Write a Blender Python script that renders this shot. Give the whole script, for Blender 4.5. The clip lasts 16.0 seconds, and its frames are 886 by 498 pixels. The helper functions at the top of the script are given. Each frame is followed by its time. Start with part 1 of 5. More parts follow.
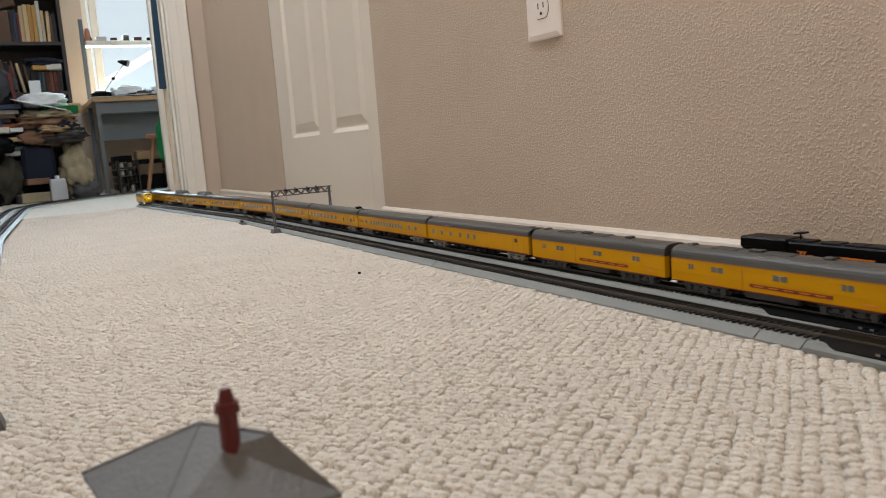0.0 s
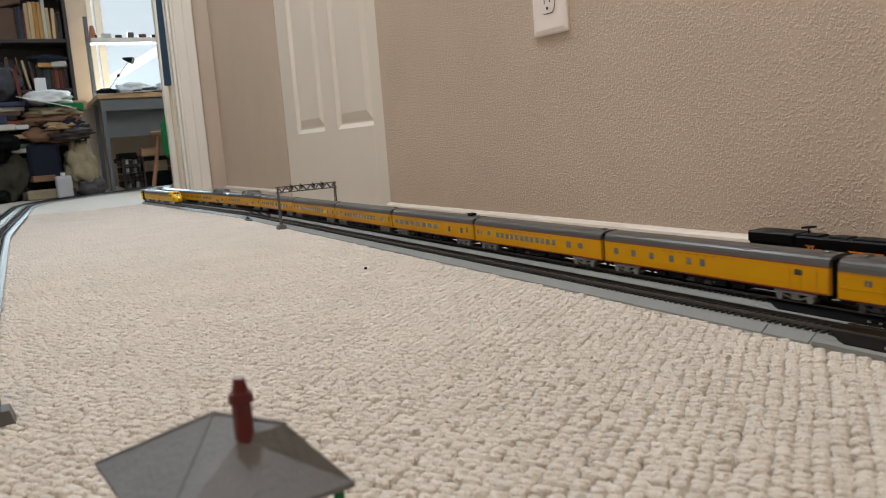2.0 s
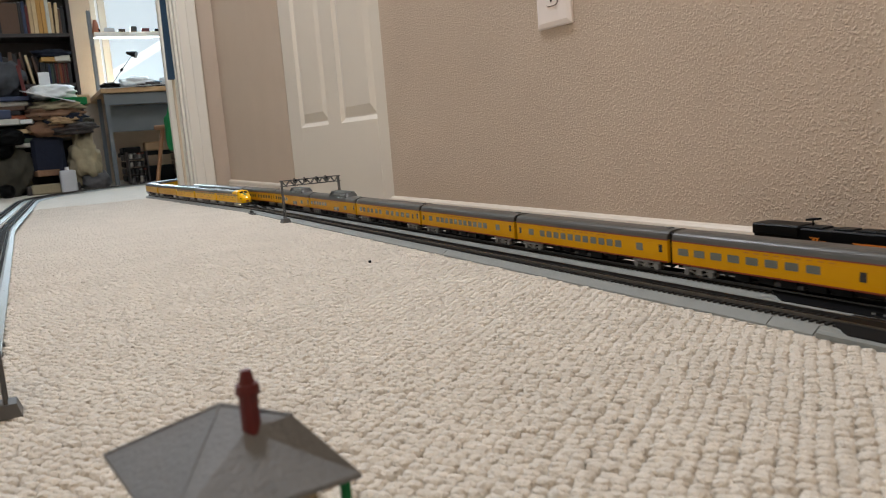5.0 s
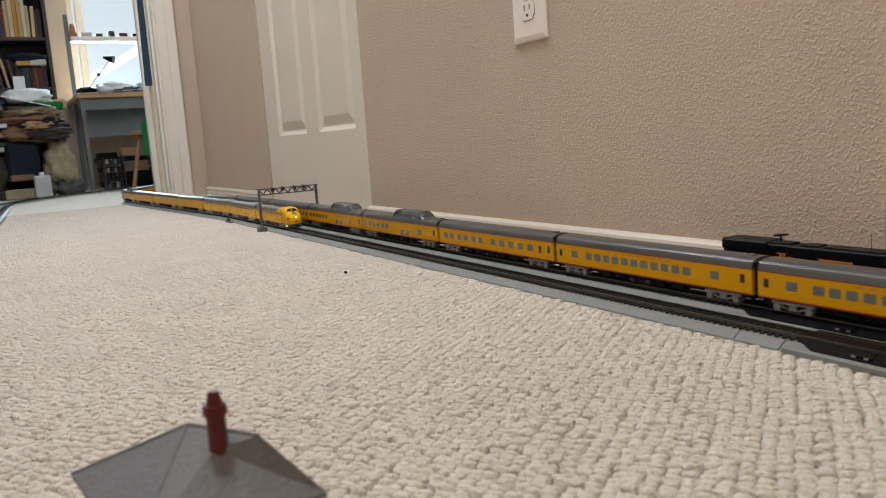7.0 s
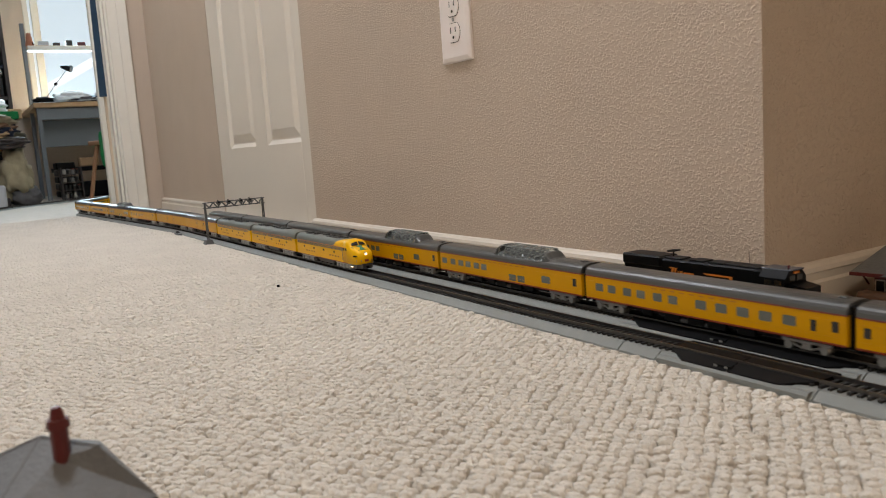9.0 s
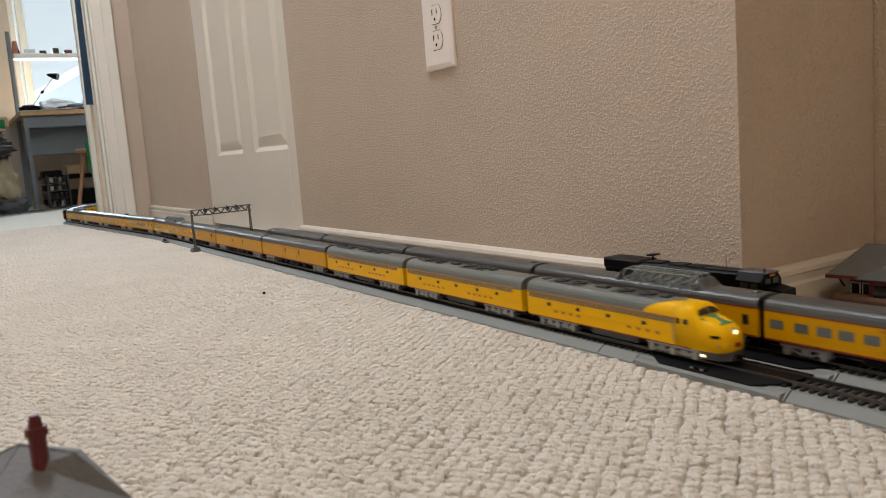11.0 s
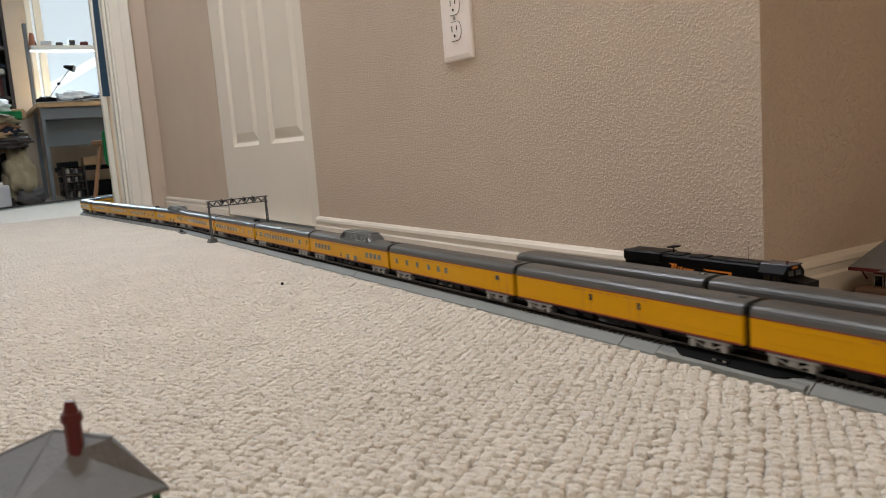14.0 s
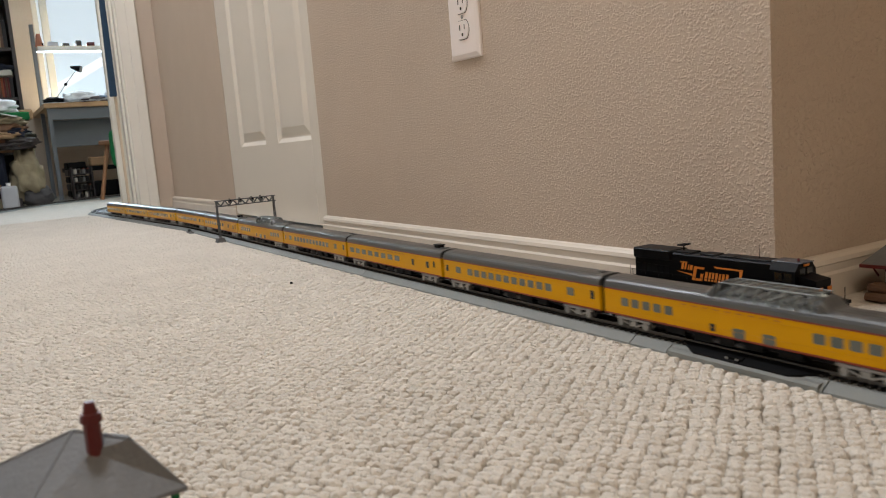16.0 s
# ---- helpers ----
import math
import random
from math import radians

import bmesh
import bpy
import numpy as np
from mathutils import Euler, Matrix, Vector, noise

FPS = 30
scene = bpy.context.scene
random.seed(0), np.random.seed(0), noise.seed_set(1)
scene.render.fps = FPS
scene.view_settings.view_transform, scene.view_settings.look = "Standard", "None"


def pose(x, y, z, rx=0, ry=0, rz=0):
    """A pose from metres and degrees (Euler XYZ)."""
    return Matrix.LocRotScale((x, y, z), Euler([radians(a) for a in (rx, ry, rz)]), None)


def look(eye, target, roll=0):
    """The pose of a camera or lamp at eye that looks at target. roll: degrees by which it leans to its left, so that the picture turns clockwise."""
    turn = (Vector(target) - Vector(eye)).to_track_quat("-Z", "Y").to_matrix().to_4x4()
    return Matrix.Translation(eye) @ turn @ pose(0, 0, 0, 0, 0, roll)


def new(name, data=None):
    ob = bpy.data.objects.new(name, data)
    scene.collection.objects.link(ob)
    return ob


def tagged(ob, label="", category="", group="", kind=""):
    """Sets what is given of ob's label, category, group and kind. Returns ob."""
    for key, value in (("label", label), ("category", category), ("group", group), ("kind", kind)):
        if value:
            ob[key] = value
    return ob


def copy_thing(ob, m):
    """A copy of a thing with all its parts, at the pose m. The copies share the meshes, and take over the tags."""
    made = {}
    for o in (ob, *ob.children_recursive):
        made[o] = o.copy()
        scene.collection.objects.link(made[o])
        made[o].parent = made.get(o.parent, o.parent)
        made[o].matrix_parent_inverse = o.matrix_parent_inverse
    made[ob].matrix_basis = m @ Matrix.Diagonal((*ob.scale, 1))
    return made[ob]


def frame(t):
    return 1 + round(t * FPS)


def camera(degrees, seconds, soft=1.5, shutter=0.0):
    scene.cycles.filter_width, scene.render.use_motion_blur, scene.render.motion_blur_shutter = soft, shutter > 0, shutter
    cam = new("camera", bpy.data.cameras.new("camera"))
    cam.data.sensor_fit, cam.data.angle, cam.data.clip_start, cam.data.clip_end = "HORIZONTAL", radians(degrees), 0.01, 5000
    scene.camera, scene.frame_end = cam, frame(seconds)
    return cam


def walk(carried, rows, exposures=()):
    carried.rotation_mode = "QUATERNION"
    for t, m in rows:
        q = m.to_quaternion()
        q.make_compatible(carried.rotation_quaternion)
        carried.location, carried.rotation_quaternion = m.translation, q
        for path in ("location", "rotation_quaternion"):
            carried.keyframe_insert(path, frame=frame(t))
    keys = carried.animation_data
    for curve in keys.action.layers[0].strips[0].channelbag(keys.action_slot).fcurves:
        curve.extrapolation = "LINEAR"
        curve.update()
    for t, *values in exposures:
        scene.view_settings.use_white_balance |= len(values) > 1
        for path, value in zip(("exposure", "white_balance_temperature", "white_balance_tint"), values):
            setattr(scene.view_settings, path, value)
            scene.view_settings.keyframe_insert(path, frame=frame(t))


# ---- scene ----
# ---- camera and its way ----
cam = camera(58.4, 16.0, 0.95, 0.35)
PATH = [
    (0, (0.406, -0.532, 0.184), (-1.345, 0.394, -0.088), -4.2),
    (0.5, (0.406, -0.533, 0.184), (-1.347, 0.391, -0.09), -4.3),
    (1, (0.404, -0.535, 0.182), (-1.348, 0.389, -0.093), -4.3),
    (1.5, (0.405, -0.535, 0.182), (-1.349, 0.384, -0.095), -4.3),
    (2, (0.405, -0.535, 0.182), (-1.351, 0.381, -0.097), -4.3),
    (2.5, (0.407, -0.535, 0.183), (-1.351, 0.377, -0.1), -4.4),
    (3, (0.405, -0.535, 0.181), (-1.354, 0.372, -0.105), -4.5),
    (3.5, (0.406, -0.536, 0.182), (-1.354, 0.37, -0.108), -4.5),
    (4, (0.406, -0.536, 0.182), (-1.354, 0.367, -0.112), -4.5),
    (6.5, (0.405, -0.536, 0.181), (-1.34, 0.398, -0.106), -4.1),
    (7, (0.413, -0.534, 0.188), (-1.322, 0.42, -0.092), -3.9),
    (7.5, (0.422, -0.529, 0.192), (-1.304, 0.443, -0.082), -3.8),
    (8, (0.445, -0.515, 0.196), (-1.27, 0.477, -0.076), -3.8),
    (8.5, (0.466, -0.505, 0.2), (-1.24, 0.503, -0.07), -3.8),
    (9, (0.479, -0.5, 0.199), (-1.22, 0.521, -0.068), -3.9),
    (11.5, (0.491, -0.497, 0.201), (-1.196, 0.547, -0.055), -4.3),
    (12, (0.489, -0.499, 0.201), (-1.2, 0.541, -0.057), -4.3),
    (12.5, (0.49, -0.5, 0.202), (-1.203, 0.533, -0.058), -4.3),
    (13, (0.489, -0.501, 0.201), (-1.207, 0.526, -0.063), -4.3),
    (13.5, (0.488, -0.503, 0.2), (-1.211, 0.518, -0.068), -4.2),
    (14, (0.487, -0.504, 0.2), (-1.215, 0.51, -0.073), -4.2),
    (14.5, (0.486, -0.505, 0.2), (-1.218, 0.505, -0.075), -4.2),
    (15, (0.487, -0.505, 0.201), (-1.219, 0.501, -0.075), -4.3),
    (15.5, (0.487, -0.506, 0.201), (-1.221, 0.497, -0.074), -4.4),
    (16, (0.485, -0.508, 0.201), (-1.224, 0.493, -0.075), -4.5),
]
cam.data.dof.use_dof, cam.data.dof.focus_distance, cam.data.dof.aperture_fstop = True, 1.25, 16.0
walk(cam, [(t, look(eye, target, roll)) for t, eye, target, roll in PATH])

# ---- world, sun, large lights, exposure ----
world = bpy.data.worlds.new("sky")
scene.world = world
world.use_nodes = True
wn = world.node_tree.nodes
sky = wn.new("ShaderNodeTexSky")
sky.sky_type = "NISHITA"
sky.sun_disc = False
sky.sun_elevation, sky.sun_rotation = radians(38), radians(200)
wn["Background"].inputs[1].default_value = 0.12
world.node_tree.links.new(sky.outputs[0], wn["Background"].inputs[0])
scene.view_settings.exposure = 0.0


def area_lamp(name, m, sx, sy, watts, colour):
    data = bpy.data.lights.new(name, "AREA")
    data.shape, data.size, data.size_y = "RECTANGLE", sx, sy
    data.energy, data.color = watts, colour
    ob = new(name, data)
    ob.matrix_basis = m
    return ob


# ceiling lamp of the hall, daylight in the far window, and unseen fill lamps
area_lamp("hall_ceiling_light", pose(-0.62, -0.40, 2.41), 0.32, 0.32, 26.5, (0.935, 0.985, 1.05))
# unseen cool fill, added to brighten the door and the hall's far end
area_lamp("far_hall_fill", pose(-2.1, -0.28, 2.41), 0.32, 0.32, 17.0, (0.91, 0.985, 1.11))
# warm lamp out of view, added for the soft light on the return wall
area_lamp("landing_fill", pose(1.7, -1.3, 2.41), 0.5, 0.5, 25, (1.0, 0.84, 0.66))
area_lamp("window_daylight", pose(-6.02, 0.30, 1.30, 0, -90, 0), 1.3, 0.6, 98, (0.66, 0.85, 1.0))
# added daylight at an invented opening, to light the bookcase and the heap
area_lamp("room_side_fill", pose(-3.95, -2.42, 1.45, 90, 0, 180), 1.5, 1.1, 12, (0.80, 0.91, 1.0))

# ---- materials ----


def srgb(r, g, b):
    return tuple(((c / 255) / 12.92 if c <= 10 else (((c / 255) + 0.055) / 1.055) ** 2.4) for c in (r, g, b)) + (1.0,)


def material(name, colour, rough=0.5, metal=0.0, vary=0.08, scale=40.0, bump=0.0, bump_scale=300.0, coat=0.0, island=0.0):
    """A surface with stains at two scales and fine relief."""
    m = bpy.data.materials.new(name)
    m.use_nodes = True
    nt = m.node_tree
    n, l = nt.nodes, nt.links
    b = n["Principled BSDF"]
    b.inputs["Roughness"].default_value, b.inputs["Metallic"].default_value = rough, metal
    b.inputs["Coat Weight"].default_value = coat
    tc = n.new("ShaderNodeTexCoord")
    big, fine = n.new("ShaderNodeTexNoise"), n.new("ShaderNodeTexNoise")
    big.inputs["Scale"].default_value, fine.inputs["Scale"].default_value = scale * 0.12, scale
    big.inputs["Detail"].default_value, fine.inputs["Detail"].default_value = 2, 4
    add = n.new("ShaderNodeMath")
    for s in (big, fine):
        l.new(tc.outputs["Object"], s.inputs["Vector"])
    l.new(big.outputs[0], add.inputs[0])
    l.new(fine.outputs[0], add.inputs[1])
    src = add.outputs[0]
    if island:
        g = n.new("ShaderNodeNewGeometry")
        ma = n.new("ShaderNodeMath")
        ma.operation = "MULTIPLY_ADD"
        ma.inputs[1].default_value = island
        l.new(g.outputs["Random Per Island"], ma.inputs[0])
        l.new(src, ma.inputs[2])
        src = ma.outputs[0]
    ramp = n.new("ShaderNodeMapRange")
    ramp.inputs["From Min"].default_value, ramp.inputs["From Max"].default_value = 0.6, 1.4 + island
    ramp.inputs["To Min"].default_value, ramp.inputs["To Max"].default_value = 1 - vary, 1 + vary
    l.new(src, ramp.inputs["Value"])
    mix = n.new("ShaderNodeMix")
    mix.data_type, mix.blend_type = "RGBA", "MULTIPLY"
    mix.inputs["Factor"].default_value = 1.0
    mix.inputs["A"].default_value = colour
    l.new(ramp.outputs[0], mix.inputs["B"])
    l.new(mix.outputs["Result"], b.inputs["Base Color"])
    if bump:
        bn, bp = n.new("ShaderNodeTexNoise"), n.new("ShaderNodeBump")
        bn.inputs["Scale"].default_value, bn.inputs["Detail"].default_value = bump_scale, 3
        bp.inputs["Strength"].default_value, bp.inputs["Distance"].default_value = 1.0, bump
        l.new(tc.outputs["Object"], bn.inputs["Vector"])
        l.new(bn.outputs[0], bp.inputs["Height"])
        l.new(bp.outputs[0], b.inputs["Normal"])
    return m


def wall_paint(name, colour, depth):
    """Painted drywall with a sprayed texture: low specks of uneven size and shape."""
    m = material(name, colour, 0.60, 0, 0.05, 9.0)
    n, l = m.node_tree.nodes, m.node_tree.links
    tc = n.new("ShaderNodeTexCoord")
    bend, fine = n.new("ShaderNodeTexNoise"), n.new("ShaderNodeTexNoise")
    bend.inputs["Scale"].default_value, bend.inputs["Detail"].default_value = 150, 3.0
    fine.inputs["Scale"].default_value, fine.inputs["Detail"].default_value = 420, 4.0
    shift = n.new("ShaderNodeVectorMath")
    shift.operation = "MULTIPLY_ADD"
    shift.inputs[1].default_value = (0.011, 0.011, 0.011)
    cells = n.new("ShaderNodeTexVoronoi")
    cells.inputs["Scale"].default_value, cells.inputs["Randomness"].default_value = 225, 1.0
    speck = n.new("ShaderNodeMapRange")
    speck.interpolation_type = "SMOOTHSTEP"
    speck.inputs["From Min"].default_value, speck.inputs["From Max"].default_value = 0.62, 0.12
    ad = n.new("ShaderNodeMath")
    ad.operation = "MULTIPLY_ADD"
    ad.inputs[1].default_value = 0.9
    bp = n.new("ShaderNodeBump")
    bp.inputs["Strength"].default_value, bp.inputs["Distance"].default_value = 1.0, depth
    for t in (bend, fine):
        l.new(tc.outputs["Object"], t.inputs["Vector"])
    l.new(bend.outputs["Color"], shift.inputs[0])
    l.new(tc.outputs["Object"], shift.inputs[2])
    l.new(shift.outputs[0], cells.inputs["Vector"])
    l.new(cells.outputs["Distance"], speck.inputs["Value"])
    l.new(fine.outputs[0], ad.inputs[0])
    l.new(speck.outputs[0], ad.inputs[2])
    l.new(ad.outputs[0], bp.inputs["Height"])
    l.new(bp.outputs[0], n["Principled BSDF"].inputs["Normal"])
    return m


def glow(name, colour, strength):
    m = bpy.data.materials.new(name)
    m.use_nodes = True
    b = m.node_tree.nodes["Principled BSDF"]
    b.inputs["Base Color"].default_value = colour
    b.inputs["Emission Color"].default_value = colour
    b.inputs["Emission Strength"].default_value = strength
    return m


def glass(name, colour, rough=0.03):
    m = bpy.data.materials.new(name)
    m.use_nodes = True
    b = m.node_tree.nodes["Principled BSDF"]
    b.inputs["Base Color"].default_value = colour
    b.inputs["Roughness"].default_value = rough
    b.inputs["Transmission Weight"].default_value = 1.0
    b.inputs["IOR"].default_value = 1.12
    return m


PAINT = wall_paint("taupe_wall_paint", srgb(195, 178, 160), 0.0008)
WHITE = material("white_trim_paint", srgb(226, 220, 209), 0.35, 0, 0.03, 12, 0.0002, 60)
PLATE = material("white_outlet_plastic", srgb(238, 229, 224), 0.30, 0, 0.02, 30)
# the trim's white, lowered so the board faces carry their shade in the colour
BASEP = material("shaded_white_baseboard_paint", srgb(208, 199, 186), 0.30, 0, 0.05, 14, 0.0003, 70)
DOORP = material("white_door_paint", srgb(222, 215, 203), 0.38, 0, 0.03, 8, 0.0003, 90)
CEIL = material("white_ceiling_paint", srgb(235, 230, 222), 0.8, 0, 0.04, 6, 0.002, 120)
CARPET = material("beige_loop_carpet", srgb(213, 206, 195), 0.95, 0, 0.08, 90, 0.0030, 380, 0, 0.05)
CARPET_SHEET = material("beige_carpet_sheet", srgb(200, 193, 183), 0.95, 0, 0.10, 140, 0.004, 150)
# backing darker than the loops: the shade of the pits is in its colour
CARPET_BASE = material("carpet_backing_pit_shade", srgb(150, 136, 118), 0.95, 0, 0.14, 120, 0.004, 170)
YELLOW = material("armour_yellow_paint", srgb(207, 151, 0), 0.34, 0, 0.04, 60, 0, 0, 0.0)
YELLOW2 = material("bright_yellow_paint", srgb(232, 176, 0), 0.34, 0, 0.04, 60, 0, 0, 0.0)
ROOFG = material("harbour_grey_roof", srgb(70, 70, 68), 0.32, 0, 0.06, 50)
SKIRT = material("underframe_grey", srgb(58, 58, 58), 0.5, 0, 0.1, 80)
RED = material("red_stripe", srgb(126, 38, 14), 0.4, 0, 0.05, 80)
SILVER = material("silver_truck_paint", srgb(146, 146, 144), 0.28, 0.55, 0.12, 200)
BLACK = material("black_plastic", srgb(6, 6, 7), 0.55, 0, 0.15, 120)
LOCO_BLACK = material("black_engine_paint", srgb(5, 5, 6), 0.42, 0, 0.15, 90)
PANE = material("smoked_window_pane", srgb(96, 100, 92), 0.12, 0, 0.1, 60)
DARKPANE = material("dark_window_pane", srgb(36, 34, 30), 0.1, 0, 0.1, 60)
DOME = glass("clear_dome_glazing", (0.86, 0.93, 0.92, 1))
ROADBED = material("grey_plastic_roadbed", srgb(122, 125, 122), 0.55, 0, 0.07, 60, 0.0004, 1500)
TIE = material("dark_brown_tie", srgb(30, 28, 27), 0.7, 0, 0.15, 200)
RAIL = material("nickel_silver_rail", srgb(98, 95, 92), 0.3, 0.9, 0.1, 120)
GREYP = material("grey_moulded_plastic", srgb(86, 86, 86), 0.5, 0, 0.08, 120)
SHINGLE = material("grey_slate_roof_plastic", srgb(104, 106, 108), 0.6, 0, 0.12, 90, 0.0008, 420)
MAROON = material("maroon_plastic", srgb(84, 15, 14), 0.5, 0, 0.1, 120)
ORANGE = material("orange_lettering", srgb(214, 126, 40), 0.5, 0, 0.05, 120)
LETTER = material("ochre_lettering", srgb(172, 112, 14), 0.5, 0, 0.05, 120)
ROOFE = material("light_grey_diesel_roof", srgb(98, 101, 94), 0.45, 0, 0.06, 50)
BROWN = material("brown_bark", srgb(92, 66, 48), 0.8, 0, 0.2, 120)
PINE = material("pale_pine_trim", srgb(214, 194, 168), 0.5, 0, 0.1, 30)
RIBS = material("bright_dome_ribs", srgb(120, 125, 123), 0.45, 0.1, 0.05, 100)
WOOD = material("pine_wood", srgb(196, 160, 118), 0.5, 0, 0.15, 30)
STOOLW = material("worn_brown_wood", srgb(150, 108, 76), 0.55, 0, 0.15, 30)
DARKWOOD = material("dark_brown_shelf", srgb(58, 50, 49), 0.5, 0, 0.12, 20)
STEEL = material("grey_steel_desk", srgb(112, 118, 124), 0.45, 0.2, 0.06, 12)
GREENC = material("green_cloth", srgb(14, 112, 60), 0.9, 0, 0.15, 40, 0.002, 60)
NAVY = material("navy_cloth", srgb(24, 30, 48), 0.9, 0, 0.15, 30, 0.003, 50)
BLUEC = material("blue_cloth", srgb(38, 62, 84), 0.9, 0, 0.15, 30, 0.003, 50)
TANC = material("tan_cloth", srgb(134, 102, 80), 0.9, 0, 0.2, 25, 0.004, 40)
OLIVE = material("olive_canvas", srgb(66, 62, 52), 0.9, 0, 0.2, 25, 0.004, 40)
CREAMC = material("cream_cloth", srgb(158, 146, 120), 0.9, 0, 0.15, 25, 0.004, 40)
PAPER = material("white_paper", srgb(230, 232, 234), 0.7, 0, 0.04, 20)
CARD = material("brown_cardboard", srgb(176, 146, 112), 0.8, 0, 0.1, 20)
JUGP = material("milky_plastic", srgb(190, 192, 198), 0.35, 0, 0.05, 20)
for m in (YELLOW, YELLOW2, BLACK, LOCO_BLACK):
    m.node_tree.nodes["Principled BSDF"].inputs["Specular IOR Level"].default_value = 0.14
LOCO_BLACK.node_tree.nodes["Principled BSDF"].inputs["Specular IOR Level"].default_value = 0.14
FAN = material("dark_roof_fan", srgb(44, 45, 44), 0.5, 0, 0.1, 80)
WING = material("blue_wing_emblem", srgb(84, 104, 134), 0.4, 0, 0.1, 80)
HEADLIGHT = glow("warm_headlight", (1.0, 0.80, 0.45, 1), 2.2)
GREENPANE = material("green_glare_panel", srgb(70, 130, 96), 0.08, 0, 0.1, 60)
WINDOW_GLOW = glow("overcast_sky_backdrop", (0.78, 0.88, 0.93, 1), 0.60)
# emission stands in for daylight on the porch beam and the roof edge
BEAM_GLOW = glow("porch_daylight_glow", (0.95, 0.98, 1.0, 1), 0.92)
EDGE_GLOW = glow("roof_daylight_glow", (0.62, 0.73, 0.77, 1), 0.6)

# ---- mesh helpers ----


def mesh_from(bm, name, mat, smooth=False):
    me = bpy.data.meshes.new(name)
    bm.to_mesh(me)
    bm.free()
    me.materials.append(mat)
    if smooth:
        for p in me.polygons:
            p.use_smooth = True
    return me


def part(name, bm, mat, parent=None, label="", smooth=False):
    """Links a bmesh as one mesh object under a thing or a part."""
    ob = new(name, mesh_from(bm, name, mat, smooth))
    if parent is not None:
        ob.parent = parent
    if label:
        ob["label"] = label
    return ob


def piece(name, me, parent, m):
    """One more object on a shared mesh."""
    ob = new(name, me)
    ob.parent = parent
    ob.matrix_basis = m
    return ob


def box(x0, x1, y0, y1, z0, z1, bevel=0.0, bm=None, seg=1):
    own = bmesh.new()
    bmesh.ops.create_cube(own, size=1.0)
    for v in own.verts:
        v.co = Vector(((x0 + x1) / 2 + v.co.x * (x1 - x0), (y0 + y1) / 2 + v.co.y * (y1 - y0), (z0 + z1) / 2 + v.co.z * (z1 - z0)))
    if bevel:
        bmesh.ops.bevel(own, geom=own.edges[:], offset=bevel, segments=seg, profile=0.5, affect="EDGES")
    return merge(bm, own)


def merge(bm, own):
    if bm is None:
        return own
    me = bpy.data.meshes.new("tmp")
    own.to_mesh(me)
    own.free()
    bm.from_mesh(me)
    bpy.data.meshes.remove(me)
    return bm


def rod(a, b, r, bm=None, n=8, r2=None):
    a, b = Vector(a), Vector(b)
    own = bmesh.new()
    bmesh.ops.create_cone(own, cap_ends=True, segments=n, radius1=r, radius2=r if r2 is None else r2, depth=(b - a).length)
    q = (b - a).to_track_quat("Z", "Y").to_matrix().to_4x4()
    bmesh.ops.transform(own, matrix=Matrix.Translation((a + b) / 2) @ q, verts=own.verts)
    return merge(bm, own)


def loft(rings, closed=True, caps=True, bm=None):
    """Skin between rings of equal count."""
    own = bmesh.new()
    rows = [[own.verts.new(p) for p in r] for r in rings]
    n = len(rows[0])
    for a, b in zip(rows, rows[1:]):
        for i in range(n if closed else n - 1):
            j = (i + 1) % n
            own.faces.new((a[i], a[j], b[j], b[i]))
    if caps and closed:
        own.faces.new(list(reversed(rows[0])))
        own.faces.new(rows[-1])
    bmesh.ops.recalc_face_normals(own, faces=own.faces[:])
    return merge(bm, own)


def thing(name, label, category, group="", m=None):
    ob = new(name)
    ob.empty_display_size = 0.02
    if m is not None:
        ob.matrix_basis = m
    return tagged(ob, label, category, group)


def structure(name, bm, mat, label):
    return tagged(part(name, bm, mat), label, kind="structure")


# ---- the large structure ----
YW = 0.187      # face of the long wall
XC = -0.033     # its outside corner
XR = -1.213     # where it turns back at the door's recess
YD = 0.222      # face of the door
XE = -3.0       # wall with the doorway at the hall's end
HZ = 2.44

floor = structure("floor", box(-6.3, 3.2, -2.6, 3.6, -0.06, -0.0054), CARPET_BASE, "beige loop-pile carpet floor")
for name, x0, x1, y0, y1 in (("floor_far_room", -6.3, -3.06, -2.6, 3.6), ("floor_landing", 0.62, 3.2, -2.6, 3.6), ("floor_by_wall", -3.0598, 0.6198, -0.0078, 3.6), ("floor_by_hall_wall", -3.0598, 0.6198, -2.6, -0.585)):
    structure(name, box(x0, x1, y0, y1, -0.0052, -0.0006), CARPET_SHEET, "beige loop-pile carpet")
structure("ceiling", box(-6.3, 3.2, -2.6, 3.6, HZ, HZ + 0.1), CEIL, "white painted ceiling")
corner_plan = [(XR, YW), (XC, YW), (XC, 0.43), (XC - 0.12, 0.43), (XC - 0.12, YW + 0.12), (XR, YW + 0.12)]
structure("wall_long", loft([[(x, y, z) for x, y in corner_plan] for z in (0, HZ)]), PAINT, "taupe wall with knocked-down texture, turning back at an outside corner")
structure("wall_niche", box(XC - 0.12, 3.2, 0.432, 0.55, 0, HZ), PAINT, "taupe wall closing the niche behind the station")
structure("wall_hall_side", box(XE, -2.07, 0.236, 0.36, 0, HZ), PAINT, "taupe wall between door and doorway")
structure("wall_over_door", box(-2.0675, XR - 0.0025, 0.236, 0.36, 2.05, HZ), PAINT, "taupe wall over the white door")
structure("wall_end_north", box(XE - 0.12, XE - 0.0025, 0.107, 3.6, 0, HZ), PAINT, "taupe wall beside the doorway")
